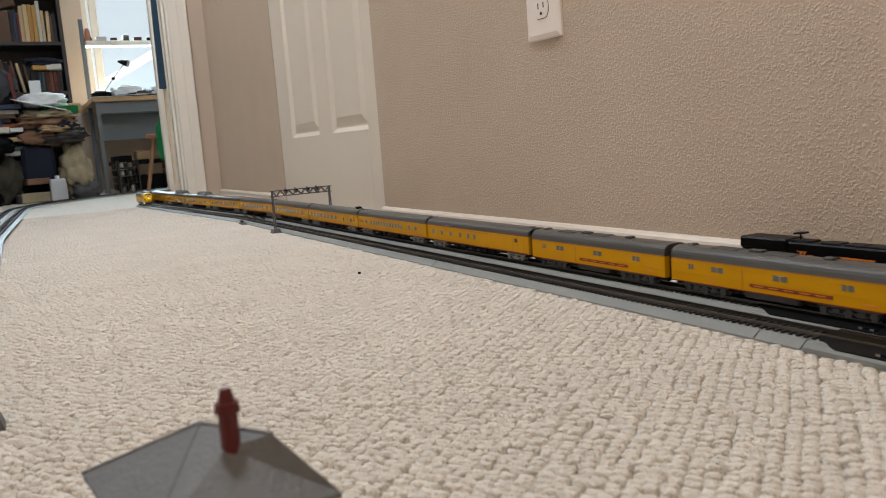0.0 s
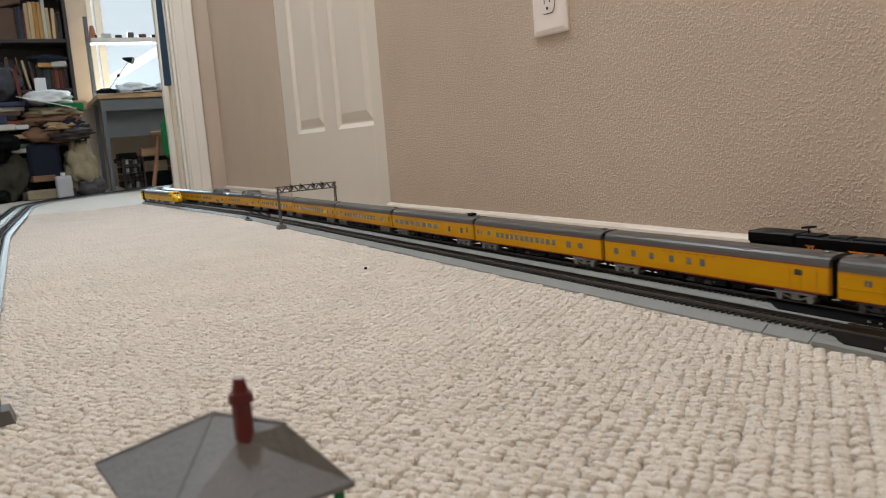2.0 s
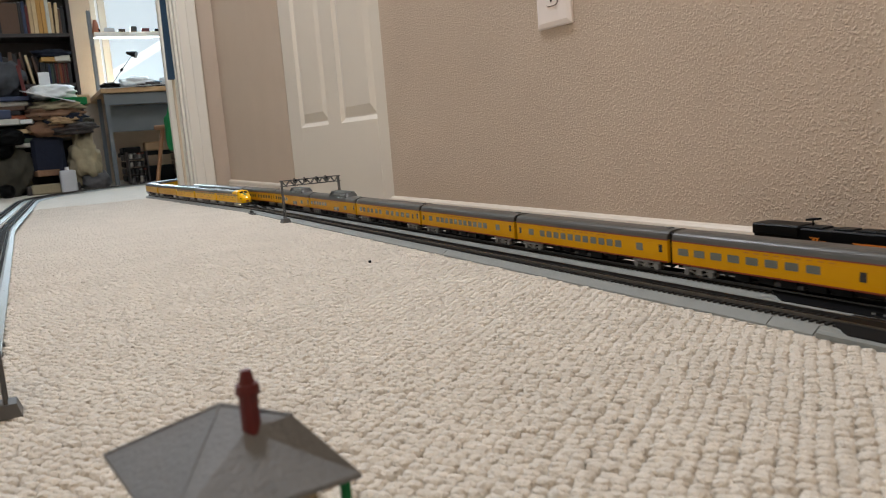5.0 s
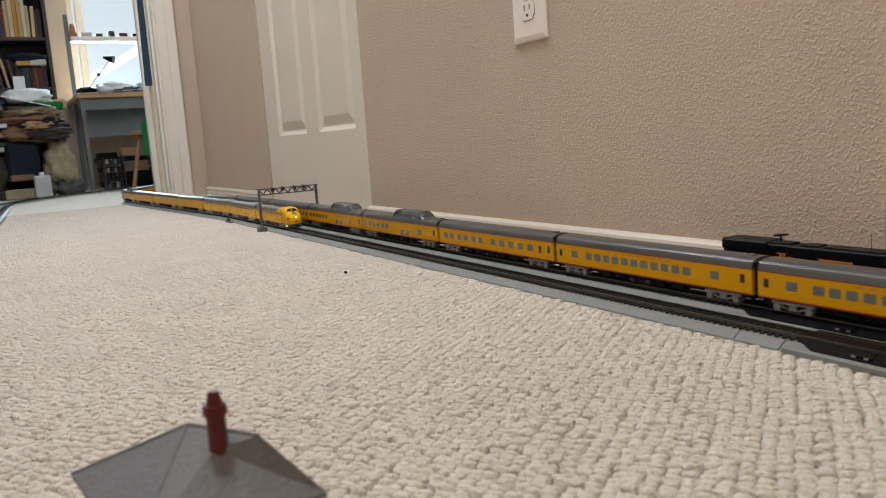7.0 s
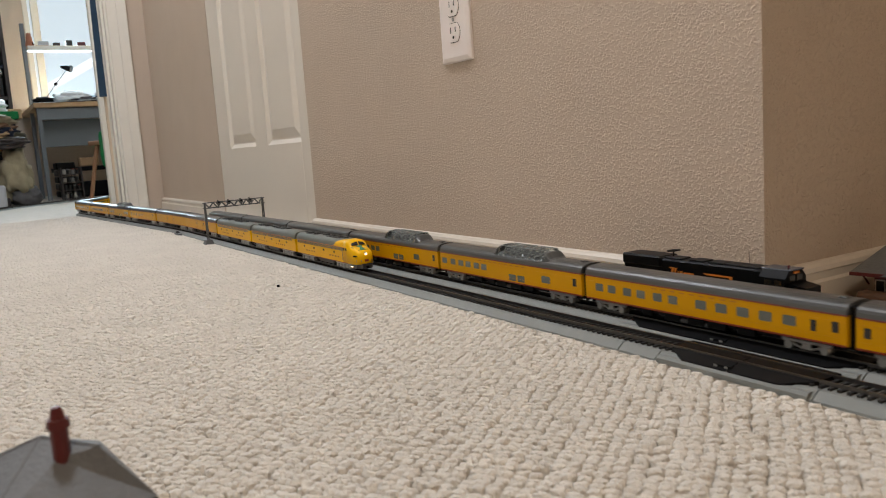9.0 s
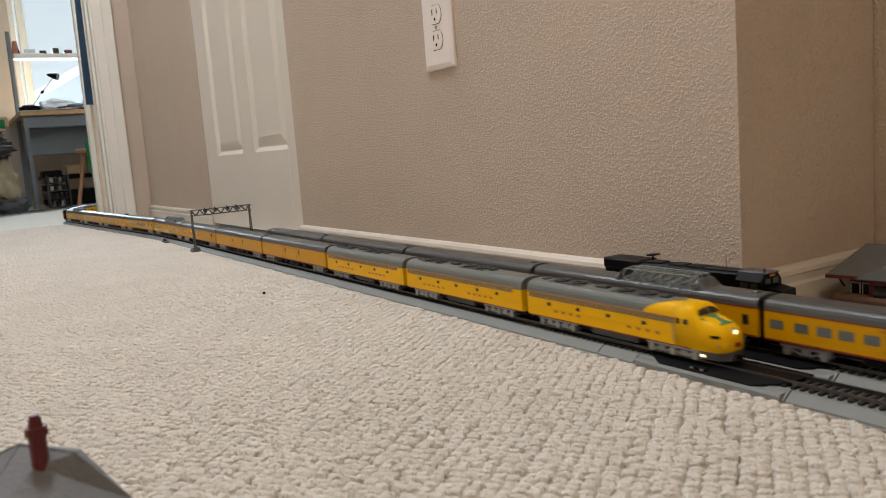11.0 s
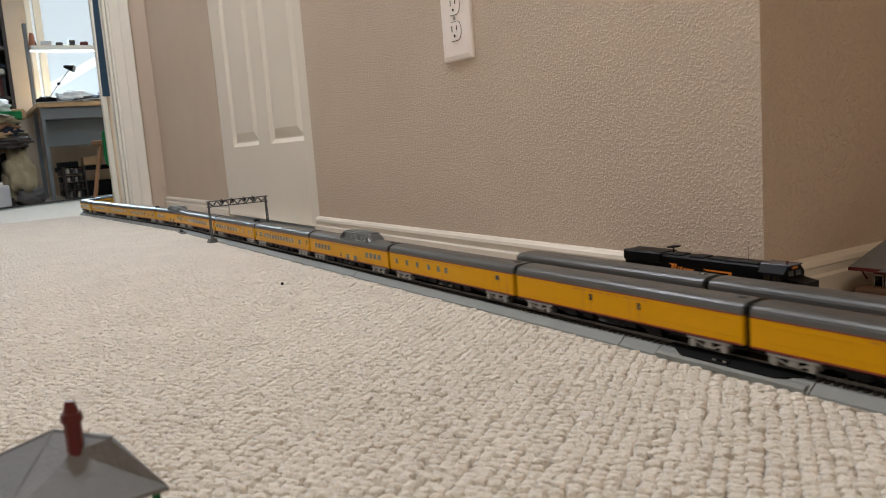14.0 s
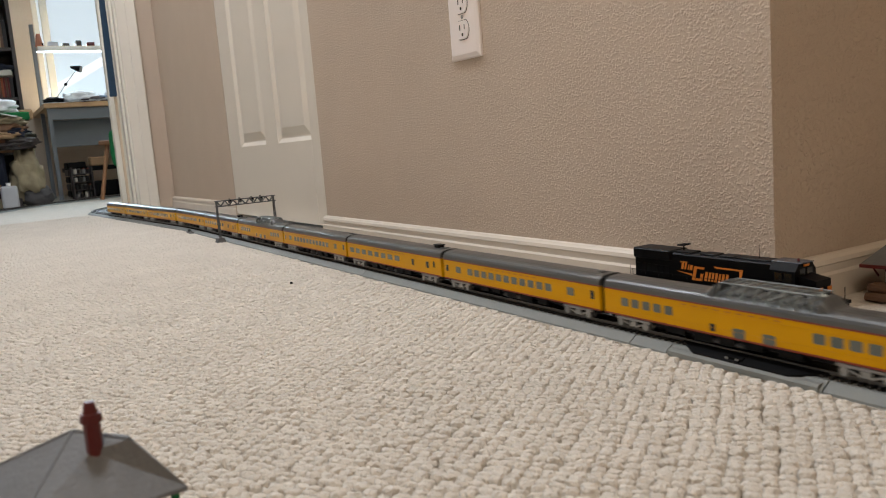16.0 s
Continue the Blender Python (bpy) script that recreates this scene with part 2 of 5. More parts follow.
structure("wall_end_over", box(XE - 0.12, XE - 0.0025, -0.70, 0.105, 2.06, HZ), PAINT, "taupe wall over the doorway")
structure("wall_end_south", box(XE - 0.12, XE, -2.6, -0.703, 0, HZ), PAINT, "taupe wall on the doorway's other side")
structure("wall_hall_south", box(XE + 0.003, -0.9, -0.86, -0.74, 0, HZ), PAINT, "taupe wall along the hall")
structure("wall_landing_south", box(-0.9, 3.2, -2.6, -2.5, 0, HZ), PAINT, "taupe wall at the landing's far side")
structure("wall_landing_east", box(3.1, 3.2, -2.5, 0.43, 0, HZ), PAINT, "taupe wall behind the landing")
structure("wall_room_north", box(-6.3, XE - 0.12, 3.5, 3.6, 0, HZ), PAINT, "taupe wall of the far room")
# far room: west wall with its window, south wall with an added unseen opening
wb = box(-6.16, -6.04, -2.6, 0.05, 0, HZ)
box(-6.16, -6.04, 0.66, 3.5, 0, HZ, 0, wb)
box(-6.16, -6.04, 0.05, 0.66, 0, 0.64, 0, wb)
box(-6.16, -6.04, 0.05, 0.66, 1.98, HZ, 0, wb)
structure("wall_room_west", wb, PAINT, "taupe wall of the far room with a window")
wb = box(-6.04, -4.7, -2.6, -2.48, 0, HZ)
box(-3.2, XE - 0.12, -2.6, -2.48, 0, HZ, 0, wb)
box(-4.7, -3.2, -2.6, -2.48, 0, 0.9, 0, wb)
box(-4.7, -3.2, -2.6, -2.48, 2.0, HZ, 0, wb)
structure("wall_room_south", wb, PAINT, "taupe wall of the far room with an unseen opening added for the side fill")


def baseboard(name, length, m):
    """Moulded board: a step, a groove and a rounded top."""
    prof = [(0, 0), (0.013, 0), (0.013, 0.026), (0.0105, 0.029), (0.0105, 0.036), (0.012, 0.038), (0.0105, 0.0425), (0.006, 0.046), (0, 0.047)]
    bm = loft([[(x, -p[0], p[1]) for p in prof] for x in (0.0, length)])
    ob = structure(name, bm, BASEP, "white moulded baseboard")
    ob.matrix_basis = m
    return ob


baseboard("baseboard_long", XC - XR + 0.013, pose(XR, YW - 0.0005, 0))
baseboard("baseboard_return", 0.23, pose(XC + 0.0005, YW + 0.0, 0, 0, 0, 90))
baseboard("baseboard_niche", 2.5, pose(XC + 0.014, 0.4315, 0))
baseboard("baseboard_side", -2.072 - XE - 0.004, pose(XE + 0.002, 0.2355, 0))


def panel_door(name, x0, x1, y, h, label):
    """A six-panel door with moulded, sunk panels."""
    d = tagged(new(name), label, kind="structure")
    w = x1 - x0
    st, mid = 0.118 * w / 0.81, 0.10 * w / 0.81
    xs = [(x0 + st, (x0 + x1) / 2 - mid / 2), ((x0 + x1) / 2 + mid / 2, x1 - st)]
    zs = [(0.222, 0.82), (0.98, 1.58), (1.70, 1.92)]
    bm = box(x0, x1, y + 0.011, y + 0.035, 0.012, h)
    box(x0, x0 + st, y, y + 0.0105, 0.012, h, 0.0015, bm)
    box(x1 - st, x1, y, y + 0.0105, 0.012, h, 0.0015, bm)
    box(xs[0][1], xs[1][0], y, y + 0.0105, 0.012, h, 0.0, bm)
    for a, b in ((0.012, zs[0][0]), (zs[0][1], zs[1][0]), (zs[1][1], zs[2][0]), (zs[2][1], h)):
        for xa, xb in ((x0 + st, xs[0][1]), (xs[1][0], x1 - st)):
            box(xa, xb, y, y + 0.0105, a, b, 0.0, bm)
    part("door_leaf", bm, DOORP, d)
    for xa, xb in xs:
        for za, zb in zs:
            e, g = 0.015, 0.011
            rings = [[(xa, y + 0.0008, za), (xb, y + 0.0008, za), (xb, y + 0.0008, zb), (xa, y + 0.0008, zb)],
                     [(xa + g, y + 0.0074, za + g), (xb - g, y + 0.0074, za + g), (xb - g, y + 0.0074, zb - g), (xa + g, y + 0.0074, zb - g)],
                     [(xa + e, y + 0.0074, za + e), (xb - e, y + 0.0074, za + e), (xb - e, y + 0.0074, zb - e), (xa + e, y + 0.0074, zb - e)],
                     [(xa + e + 0.024, y + 0.0012, za + e + 0.024), (xb - e - 0.024, y + 0.0012, za + e + 0.024), (xb - e - 0.024, y + 0.0012, zb - e - 0.024), (xa + e + 0.024, y + 0.0012, zb - e - 0.024)]]
            bm = loft(rings, True, False)
            bm.verts.ensure_lookup_table()
            bm.faces.new([bm.verts[i] for i in range(12, 16)])
            bmesh.ops.recalc_face_normals(bm, faces=bm.faces[:])
            part("panel", bm, DOORP, d)
    return d


panel_door("door_1", -2.052, -1.235, YD, 2.04, "closed white six-panel door set back in the wall")
bm = box(-2.0690, -2.0600, 0.223, 0.30, 0, 2.05)
structure("door_frame", bm, PAINT, "narrow painted jamb beside the white door")

# doorway at the hall's end: jambs and moulded casing
bm = box(XE - 0.12, XE + 0.001, 0.085, 0.105, 0, 2.06)
box(XE - 0.070, XE - 0.035, 0.0755, 0.085, 0, 2.05, 0.001, bm)
structure("doorway_jamb_north", bm, WHITE, "white jamb with door stop")
bm = box(XE, XE + 0.012, 0.092, 0.170, 0, 2.14, 0.003)
box(XE + 0.0122, XE + 0.020, 0.128, 0.168, 0, 2.14, 0.003, bm)
structure("doorway_casing_north", bm, WHITE, "white moulded casing of the doorway")
bm = box(XE - 0.12, XE + 0.001, -0.70, -0.686, 0, 2.06)
structure("doorway_jamb_south", bm, WHITE, "white jamb of the doorway")
bm = box(XE, XE + 0.014, -0.78, -0.690, 0, 2.14, 0.003)
structure("doorway_casing_south", bm, WHITE, "white casing of the doorway")
bm = box(XE, XE + 0.014, -0.688, 0.090, 2.05, 2.14, 0.003)
structure("doorway_casing_head", bm, WHITE, "white casing over the doorway")
structure("strip_of_wood", box(-3.135, -3.122, 0.066, 0.076, 0, 2.05, 0.002), PINE, "raw pine edge behind the doorway jamb")
structure("closet_door_edge", box(-3.33, -3.29, 0.070, 0.115, 0.01, 2.03, 0.003), DOORP, "white edge of the door standing open in the room")

# far window
win = tagged(new("window_1"), "white sash window over the desk, bright with daylight", kind="structure")
bm = box(-6.10, -6.05, 0.05, 0.088, 0.64, 1.98, 0.004)
part("window_frame", bm, WHITE, win)
part("window_frame", box(-6.10, -6.05, 0.61, 0.66, 0.64, 1.98, 0.004), WHITE, win)
part("window_frame", box(-6.10, -6.05, 0.088, 0.61, 1.93, 1.98, 0.004), WHITE, win)
part("sash_bar", box(-6.10, -6.06, 0.104, 0.156, 0.69, 1.93, 0.004), WHITE, win)
part("window_sill", box(-6.12, -5.99, 0.03, 0.69, 0.62, 0.66, 0.006), WHITE, win)
pane = part("pane", box(-6.082, -6.078, 0.088, 0.61, 0.66, 1.93), glass("window_glass", (1, 1, 1, 1), 0.0), win)
pane.visible_shadow = False
structure("backdrop", box(-8.02, -8.0, -3.0, 4.0, -0.5, 4.0), WINDOW_GLOW, "pale overcast sky beyond the window")
bm = rod((-7.2, 0.12, 0.80), (-7.2, 0.85, 1.22), 0.035, None, 4)
structure("porch_beam", bm, BEAM_GLOW, "white slanting beam outside the window, glowing in place of daylight")
bm = box(-7.6, -7.55, -0.6, 1.4, 0.30, 0.80)
structure("neighbour_roof_edge", bm, EDGE_GLOW, "pale roof edge outside the window, glowing in place of daylight")

# ---- track ----
ZR = 0.0115     # top of the rails


def make_route(side):
    """A closed loop as (x, y) every 10 mm, from the landing along the hall, round the far room and back; side: offset to the right of the way."""
    pts, x, y, a = [], 1.6, -0.605 - side, 0.0
    for length, degrees, radius in ((0, 180, 0.312), (3.30, 0, 0), (0, 4, 3.0), (1.17, 0, 0), (0, -94, 0.43), (1.25, 0, 0), (0, 180, 0.62), (0.9803, 0, 0), (0, 87, 1.15), (1.5, 0, 0), (0, 3, 5.0), (3.5270, 0, 0)):
        true = radius + (side if degrees > 0 else -side)
        run = length or abs(radians(degrees)) * true
        n = max(1, round(run / 0.01))
        for _ in range(n):
            pts.append((x, y))
            turn = radians(degrees) / n
            x += run / n * math.cos(a + turn / 2)
            y += run / n * math.sin(a + turn / 2)
            a += turn
    return pts + [pts[0]]


ROUTE_NEAR, ROUTE_FAR = make_route(0.0), make_route(0.06)


def arc_lengths(route):
    s = [0.0]
    for p, q in zip(route, route[1:]):
        s.append(s[-1] + math.hypot(q[0] - p[0], q[1] - p[1]))
    return s


S_NEAR, S_FAR = arc_lengths(ROUTE_NEAR), arc_lengths(ROUTE_FAR)


def at_arc(route, lengths, s):
    """Place on the loop; s equals x along the hall and falls towards the far room."""
    start = math.pi * (0.312 if route is ROUTE_NEAR else 0.372)
    d = (start + 1.6 - s) % lengths[-1]
    i = min(max(int(np.searchsorted(lengths, d)), 1), len(route) - 1)
    f = (d - lengths[i - 1]) / max(1e-9, lengths[i] - lengths[i - 1])
    p, q = route[i - 1], route[i]
    return Vector((p[0] + (q[0] - p[0]) * f, p[1] + (q[1] - p[1]) * f, 0))


def sweep(route, lengths, s0, s1, prof, bm=None, step=0.05, closed=True):
    """Sweep a cross profile (offset, z) along a stretch of the route."""
    rings = []
    n = max(2, int((s1 - s0) / step) + 1)
    for k in range(n + 1):
        d = s0 + (s1 - s0) * k / n
        p = at_arc(route, lengths, 1.6 - d)
        q = at_arc(route, lengths, 1.6 - d - 0.004)
        h = (q - p).normalized()
        nrm = Vector((-h.y, h.x, 0))
        rings.append([(p.x + nrm.x * o, p.y + nrm.y * o, z) for o, z in prof])
    return loft(rings, closed, True, bm)


BED = [(-0.0262, -0.0008), (-0.0258, 0.0012), (-0.0178, 0.0068), (0.0178, 0.0068), (0.0258, 0.0012), (0.0262, -0.0008)]
tie_mesh = mesh_from(box(-0.0014, 0.0014, -0.0140, 0.0140, 0.0066, 0.0086), "tie", TIE)


def track(name, label, route, lengths, ends):
    t = thing(name, label, "model track", "model railway tracks")
    for a, b in zip(ends, ends[1:]):
        st = 0.05 if (b - a) < 0.4 else 0.06
        part("roadbed", sweep(route, lengths, a + 0.0006, b - 0.0006, BED, None, st), ROADBED, t)
    for o in (-0.0085, 0.0085):
        for a, b in ((ends[0], ends[-1]),):
            r = [(o - 0.0006, 0.0085), (o - 0.0006, ZR), (o + 0.0006, ZR), (o + 0.0006, 0.0085)]
            part("rail", sweep(route, lengths, a, b, r, None, 0.05), RAIL, t)
    # sleepers: the near stretch one by one, the far ones joined
    far = bmesh.new()
    d, k = ends[0], 0
    while d < ends[-1]:
        p = at_arc(route, lengths, 1.6 - d)
        q = at_arc(route, lengths, 1.6 - d - 0.004)
        ang = math.atan2(q.y - p.y, q.x - p.x)
        m = Matrix.Translation(p) @ Matrix.Rotation(ang, 4, "Z")
        if 0.9 < d < 2.7:
            piece("tie", tie_mesh, t, m)
        else:
            own = box(-0.0014, 0.0014, -0.0140, 0.0140, 0.0066, 0.0086)
            bmesh.ops.transform(own, matrix=m, verts=own.verts)
            vs = {v: far.verts.new(v.co) for v in own.verts}
            for fc in own.faces:
                far.faces.new([vs[v] for v in fc.verts])
            own.free()
        d += 0.0072
        k += 1
    tagged(part("track_base", far, TIE, t), kind="stuff")
    return t


def joints(total, start):
    out = [-start + 0.245 * k for k in range(5)] + [0.55, 0.80, 1.048, 1.30, 1.452, 1.6, 1.645]
    while out[-1] < total - start - 0.25:
        out.append(out[-1] + (0.58 if out[-1] < 2.6 else 0.246))
    return out + [total - start]


near_track = track("model_track", "grey-bedded model railway track on the carpet, outer line", ROUTE_NEAR, S_NEAR, joints(S_NEAR[-1], 0.98))
far_track = track("model_track", "grey-bedded model railway track beside the wall, inner line", ROUTE_FAR, S_FAR, joints(S_FAR[-1], 1.168))

# black crossing decks with a grey rim along both lines
for x0, x1, y0, s1 in ((0.003, 0.145, 0.0, 1), (-0.105, 0.145, 0.060, 0)):
    c = thing("crossing_deck", "black plastic crossing deck with grey rim between and beside the rails", "track plate")
    prof = [(y0 - 0.0082, -0.0008), (y0 - 0.0080, 0.0034), (y0 - 0.0060, 0.0054), (y0 + 0.010, 0.0062), (y0 + 0.010, 0)]
    part("rim", loft([[(x, y, z) for y, z in prof] for x in (x0, x1)]), ROADBED, c)
    xm = (x0 + x1) / 2
    for ya, yb, z in ((-0.0058, 0.0096, 0.0100), (0.0118, 0.0262, 0.0106), (0.0284, 0.0368, 0.0104)):
        for xa, xb in ((x0 + 0.002, xm - 0.0008), (xm + 0.0008, x1 - 0.002)):
            prof = [(y0 + ya, 0.0070), (y0 + ya, z), (y0 + yb, z), (y0 + yb, 0.0070)]
            if ya < 0:
                prof = [(y0 + ya, 0.0050), (y0 + ya, 0.0064), (y0 + yb, z), (y0 + yb, 0.0070)]
            ends = [[(x, y, zz) for y, zz in prof] for x in (xa, xb)]
            if ya < 0:
                # the outer plates taper towards both ends of the crossing
                cut = 0.024 if xa < xm - 0.01 else 0.0
                ends = [[(xa + (cut if y < y0 + 0.001 else 0), y, zz) for y, zz in prof], [(xb - ((0.024 - cut) if y < y0 + 0.001 else 0), y, zz) for y, zz in prof]]
            part("deck_plate", loft(ends), BLACK, c)
    part("slot", box(xm - 0.014, xm + 0.002, y0 - 0.0026, y0 - 0.0008, 0.0050, 0.0090), BLACK, c)
    for k in (-0.012, -0.002):
        part("contact", box(xm + k - 0.0024, xm + k + 0.0010, y0 - 0.0030, y0 - 0.0014, 0.0064, 0.0086), SILVER, c)
c = thing("turnout_frog", "dark plastic turnout rails between the two lines", "track switch")
for k in range(4):
    bm = box(-0.10, 0.10, -0.0016, 0.0016, 0.0072, 0.0110)
    bmesh.ops.transform(bm, matrix=pose(-1.85 + 0.05 * (k % 2), 0.038 + 0.008 * k, 0, 0, 0, -9), verts=bm.verts)
    part("rail", bm, BLACK, c)

lv = thing("turnout_lever", "small dark turnout lever box beside the outer line", "track switch", "", pose(-1.70, -0.0125, 0))
part("box", box(-0.030, 0.020, -0.0045, 0.0045, -0.0008, 0.0050, 0.0012), GREYP, lv)
part("lever", loft([[(-0.012, -0.004, 0.0050), (0.004, -0.004, 0.0050), (0.004, 0.004, 0.0050), (-0.012, 0.004, 0.0050)], [(-0.020, -0.003, 0.0098), (-0.014, -0.003, 0.0104), (-0.014, 0.003, 0.0104), (-0.020, 0.003, 0.0098)]]), BLACK, lv)

# ---- trains ----
HW = 0.0168     # half the width of a passenger car


def truck(parent, x, axles, mat, wheelbase):
    """A truck with shaped side frames, springs, bolster and wheels."""
    t = thing_part("truck", parent, (x, 0, 0))
    half = wheelbase / 2
    xs = [-half, half] if axles == 2 else [-half, 0, half]
    for sgn in (-1, 1):
        bm = bmesh.new()
        y0, y1 = (0.0125, 0.0156) if sgn > 0 else (-0.0156, -0.0125)
        box(-half - 0.006, half + 0.006, y0, y1, 0.0074, 0.0102, 0.0005, bm)
        for a in xs:
            box(a - 0.0030, a + 0.0030, y0, y1, 0.0048, 0.0085, 0.0006, bm)
            rod((a, y0 - 0.0004, 0.0046), (a, y1 + 0.0008, 0.0046), 0.0036, bm, 12)
        for a, b in zip(xs, xs[1:]):
            m = (a + b) / 2
            box(m - 0.0040, m + 0.0040, y0, y1, 0.0024, 0.0076, 0.0006, bm)
            ym = (y0 + y1) / 2
            rod((a, ym, 0.0070), (m - 0.003, ym, 0.0024), 0.0011, bm, 6)
            rod((b, ym, 0.0070), (m + 0.003, ym, 0.0024), 0.0011, bm, 6)
            rod((m - 0.0022, y1 + 0.0004, 0.0034), (m - 0.0022, y1 + 0.0004, 0.0072), 0.0009, bm, 6)
            rod((m + 0.0022, y1 + 0.0004, 0.0034), (m + 0.0022, y1 + 0.0004, 0.0072), 0.0009, bm, 6)
        part("side_frame", bm, mat, t)
    part("bolster", box(-0.004, 0.004, -0.0125, 0.0125, 0.005, 0.0098), BLACK, t)
    for a in xs:
        bm = rod((a, -0.0095, 0.0046), (a, -0.0075, 0.0046), 0.0046, None, 14)
        rod((a, 0.0075, 0.0046), (a, 0.0095, 0.0046), 0.0046, bm, 14)
        rod((a, -0.0125, 0.0046), (a, 0.0125, 0.0046), 0.0011, bm, 6)
        part("wheelset", bm, RAIL, t, "", True)
    return t


def thing_part(name, parent, at):
    ob = new(name)
    ob.empty_display_size = 0.01
    ob.parent = parent
    ob.location = at
    return ob


def pane_pair(parent, body, x, z, w, h, mat, oval=False, name="window"):
    """A window on each side, with a thin frame round a sunk-looking pane."""
    for sgn in (-1, 1):
        y = sgn * HW
        if oval:
            ring = [(x + w / 2 * math.cos(a), z + h / 2 * math.sin(a)) for a in [2 * math.pi * k / 14 for k in range(14)]]
            bm = loft([[(p, y - sgn * 0.0006, q) for p, q in ring], [(p, y + sgn * 0.00022, q) for p, q in ring]])
        else:
            bm = box(x - w / 2, x + w / 2, min(y - sgn * 0.0006, y + sgn * 0.00022), max(y - sgn * 0.0006, y + sgn * 0.00022), z - h / 2, z + h / 2)
            ve = [e for e in bm.edges if abs(e.verts[0].co.y - e.verts[1].co.y) > 1e-5]
            bmesh.ops.bevel(bm, geom=ve, offset=min(w, h) * 0.10, segments=1, affect="EDGES")
        part(name, bm, mat, body)


def passenger_car(label, windows, dome=None, stack=None, doors=(), end="square", vent=True, letter=True):
    """windows: rows of (x, z, w, h, kind)."""
    car = thing("passenger_car", label, "train car", "passenger cars")
    L = 0.1475
    z0, z1, z2 = 0.0112, 0.0350, 0.0460
    def ring(x, squeeze=1.0):
        return [(x, -HW * squeeze, z0), (x, -HW * squeeze, z1), (x, HW * squeeze, z1), (x, HW * squeeze, z0)]
    rings = [ring(-L), ring(L)]
    def roof_ring(x, squeeze=1.0, drop=0.0):
        out = []
        n = 12
        for k in range(n + 1):
            a = math.pi * k / n
            out.append((x, HW * 1.008 * squeeze * math.copysign(abs(math.cos(a)) ** 0.7, math.cos(a)), z1 + 0.0013 + (z2 - z1 - 0.0013 - drop) * math.sin(a) ** 0.75))
        return out
    rr = [roof_ring(-L), roof_ring(L)]
    if end == "round":
        rings = [ring(-L - 0.001, 0.35), ring(-L + 0.003, 0.68), ring(-L + 0.010, 0.9), ring(-L + 0.022, 1.0), ring(L)]
        rr = [roof_ring(-L - 0.001, 0.35, 0.006), roof_ring(-L + 0.003, 0.68, 0.003), roof_ring(-L + 0.010, 0.9, 0.0012), roof_ring(-L + 0.022), roof_ring(L)]
    body = part("body", loft(rings), YELLOW, car)
    part("roof", loft(rr), ROOFG, car)
    x_a = -L + (0.022 if end == "round" else 0.0005)
    for sgn in (-1, 1):
        for za, zb in ((z1 + 0.0001, z1 + 0.0013), (z0 - 0.0002, z0 + 0.0014)):
            y = sgn * HW
            part("stripe", box(x_a, L - 0.0005, min(y - sgn * 0.002, y + sgn * 0.00018), max(y - sgn * 0.002, y + sgn * 0.00018), za, zb), RED, body)
        y = sgn * HW
        part("belt_rail", box(x_a, L - 0.0005, min(y - sgn * 0.001, y + sgn * 0.00022), max(y - sgn * 0.001, y + sgn * 0.00022), 0.0172, 0.0175), YELLOW, body)
        part("belt_rail", box(x_a, L - 0.0005, min(y - sgn * 0.001, y + sgn * 0.00022), max(y - sgn * 0.001, y + sgn * 0.00022), 0.0304, 0.0307), YELLOW, body)
        for x in doors:
            for e in (-0.0055, 0.0055):
                part("door_seam", box(x + e - 0.0003, x + e + 0.0003, min(y - sgn * 0.001, y + sgn * 0.0002), max(y - sgn * 0.001, y + sgn * 0.0002), z0, z1 - 0.001), LETTER, body)
        if letter:
            for k in range(9):
                xx = -0.052 + k * 0.0115
                part("lettering_bar", box(xx, xx + 0.0062, min(y - sgn * 0.001, y + sgn * 0.0002), max(y - sgn * 0.001, y + sgn * 0.0002), 0.0322, 0.0332), LETTER, body)
    # skirts, underframe boxes, tanks
    part("underframe", box(-L + 0.004, L - 0.004, -0.0125, 0.0125, 0.0070, z0 - 0.0002), BLACK, car)
    rnd = random.Random(label)
    for k in range(5):
        xx = -0.058 + k * 0.027 + rnd.uniform(-0.004, 0.004)
        w = rnd.uniform(0.006, 0.011)
        part("equipment_box", box(xx - w, xx + w, -0.0148, 0.0148, 0.0028 + rnd.uniform(0, 0.002), z0 - 0.001, 0.0006), BLACK, car)
    part("air_tank", rod((-0.02, -0.0118, 0.0052), (0.012, -0.0118, 0.0052), 0.0024, None, 10), SKIRT, car)
    truck(car, -0.112, 2, SILVER, 0.032)
    truck(car, 0.112, 2, SILVER, 0.032)
    # diaphragms fill the gap at each end
    for sgn in (-1, 1):
        if end == "round" and sgn < 0:
            continue
        bm = box(min(sgn * L, sgn * (L + 0.0032)), max(sgn * L, sgn * (L + 0.0032)), -0.0135, 0.0135, 0.008, 0.0435, 0.001)
        part("diaphragm", bm, BLACK, car)
        part("coupler", box(min(sgn * L, sgn * (L + 0.0034)), max(sgn * L, sgn * (L + 0.0034)), -0.002, 0.002, 0.004, 0.0075), BLACK, car)
    for x, z, w, h, kind in windows:
        pane_pair(car, body, x, z, w, h, DARKPANE if kind == "d" else PANE, kind == "o")
    if vent:
        part("roof_vent", box(L - 0.016, L - 0.009, -0.003, 0.003, z2 - 0.0008, z2 + 0.0012, 0.0006), ROOFG, car)
    if stack:
        bm = box(stack - 0.006, stack + 0.006, -0.0045, -0.0015, z2 - 0.0008, z2 + 0.0028, 0.0004)
        box(stack - 0.008, stack + 0.008, -0.005, 0.005, z2 + 0.0028, z2 + 0.0040, 0.0004, bm)
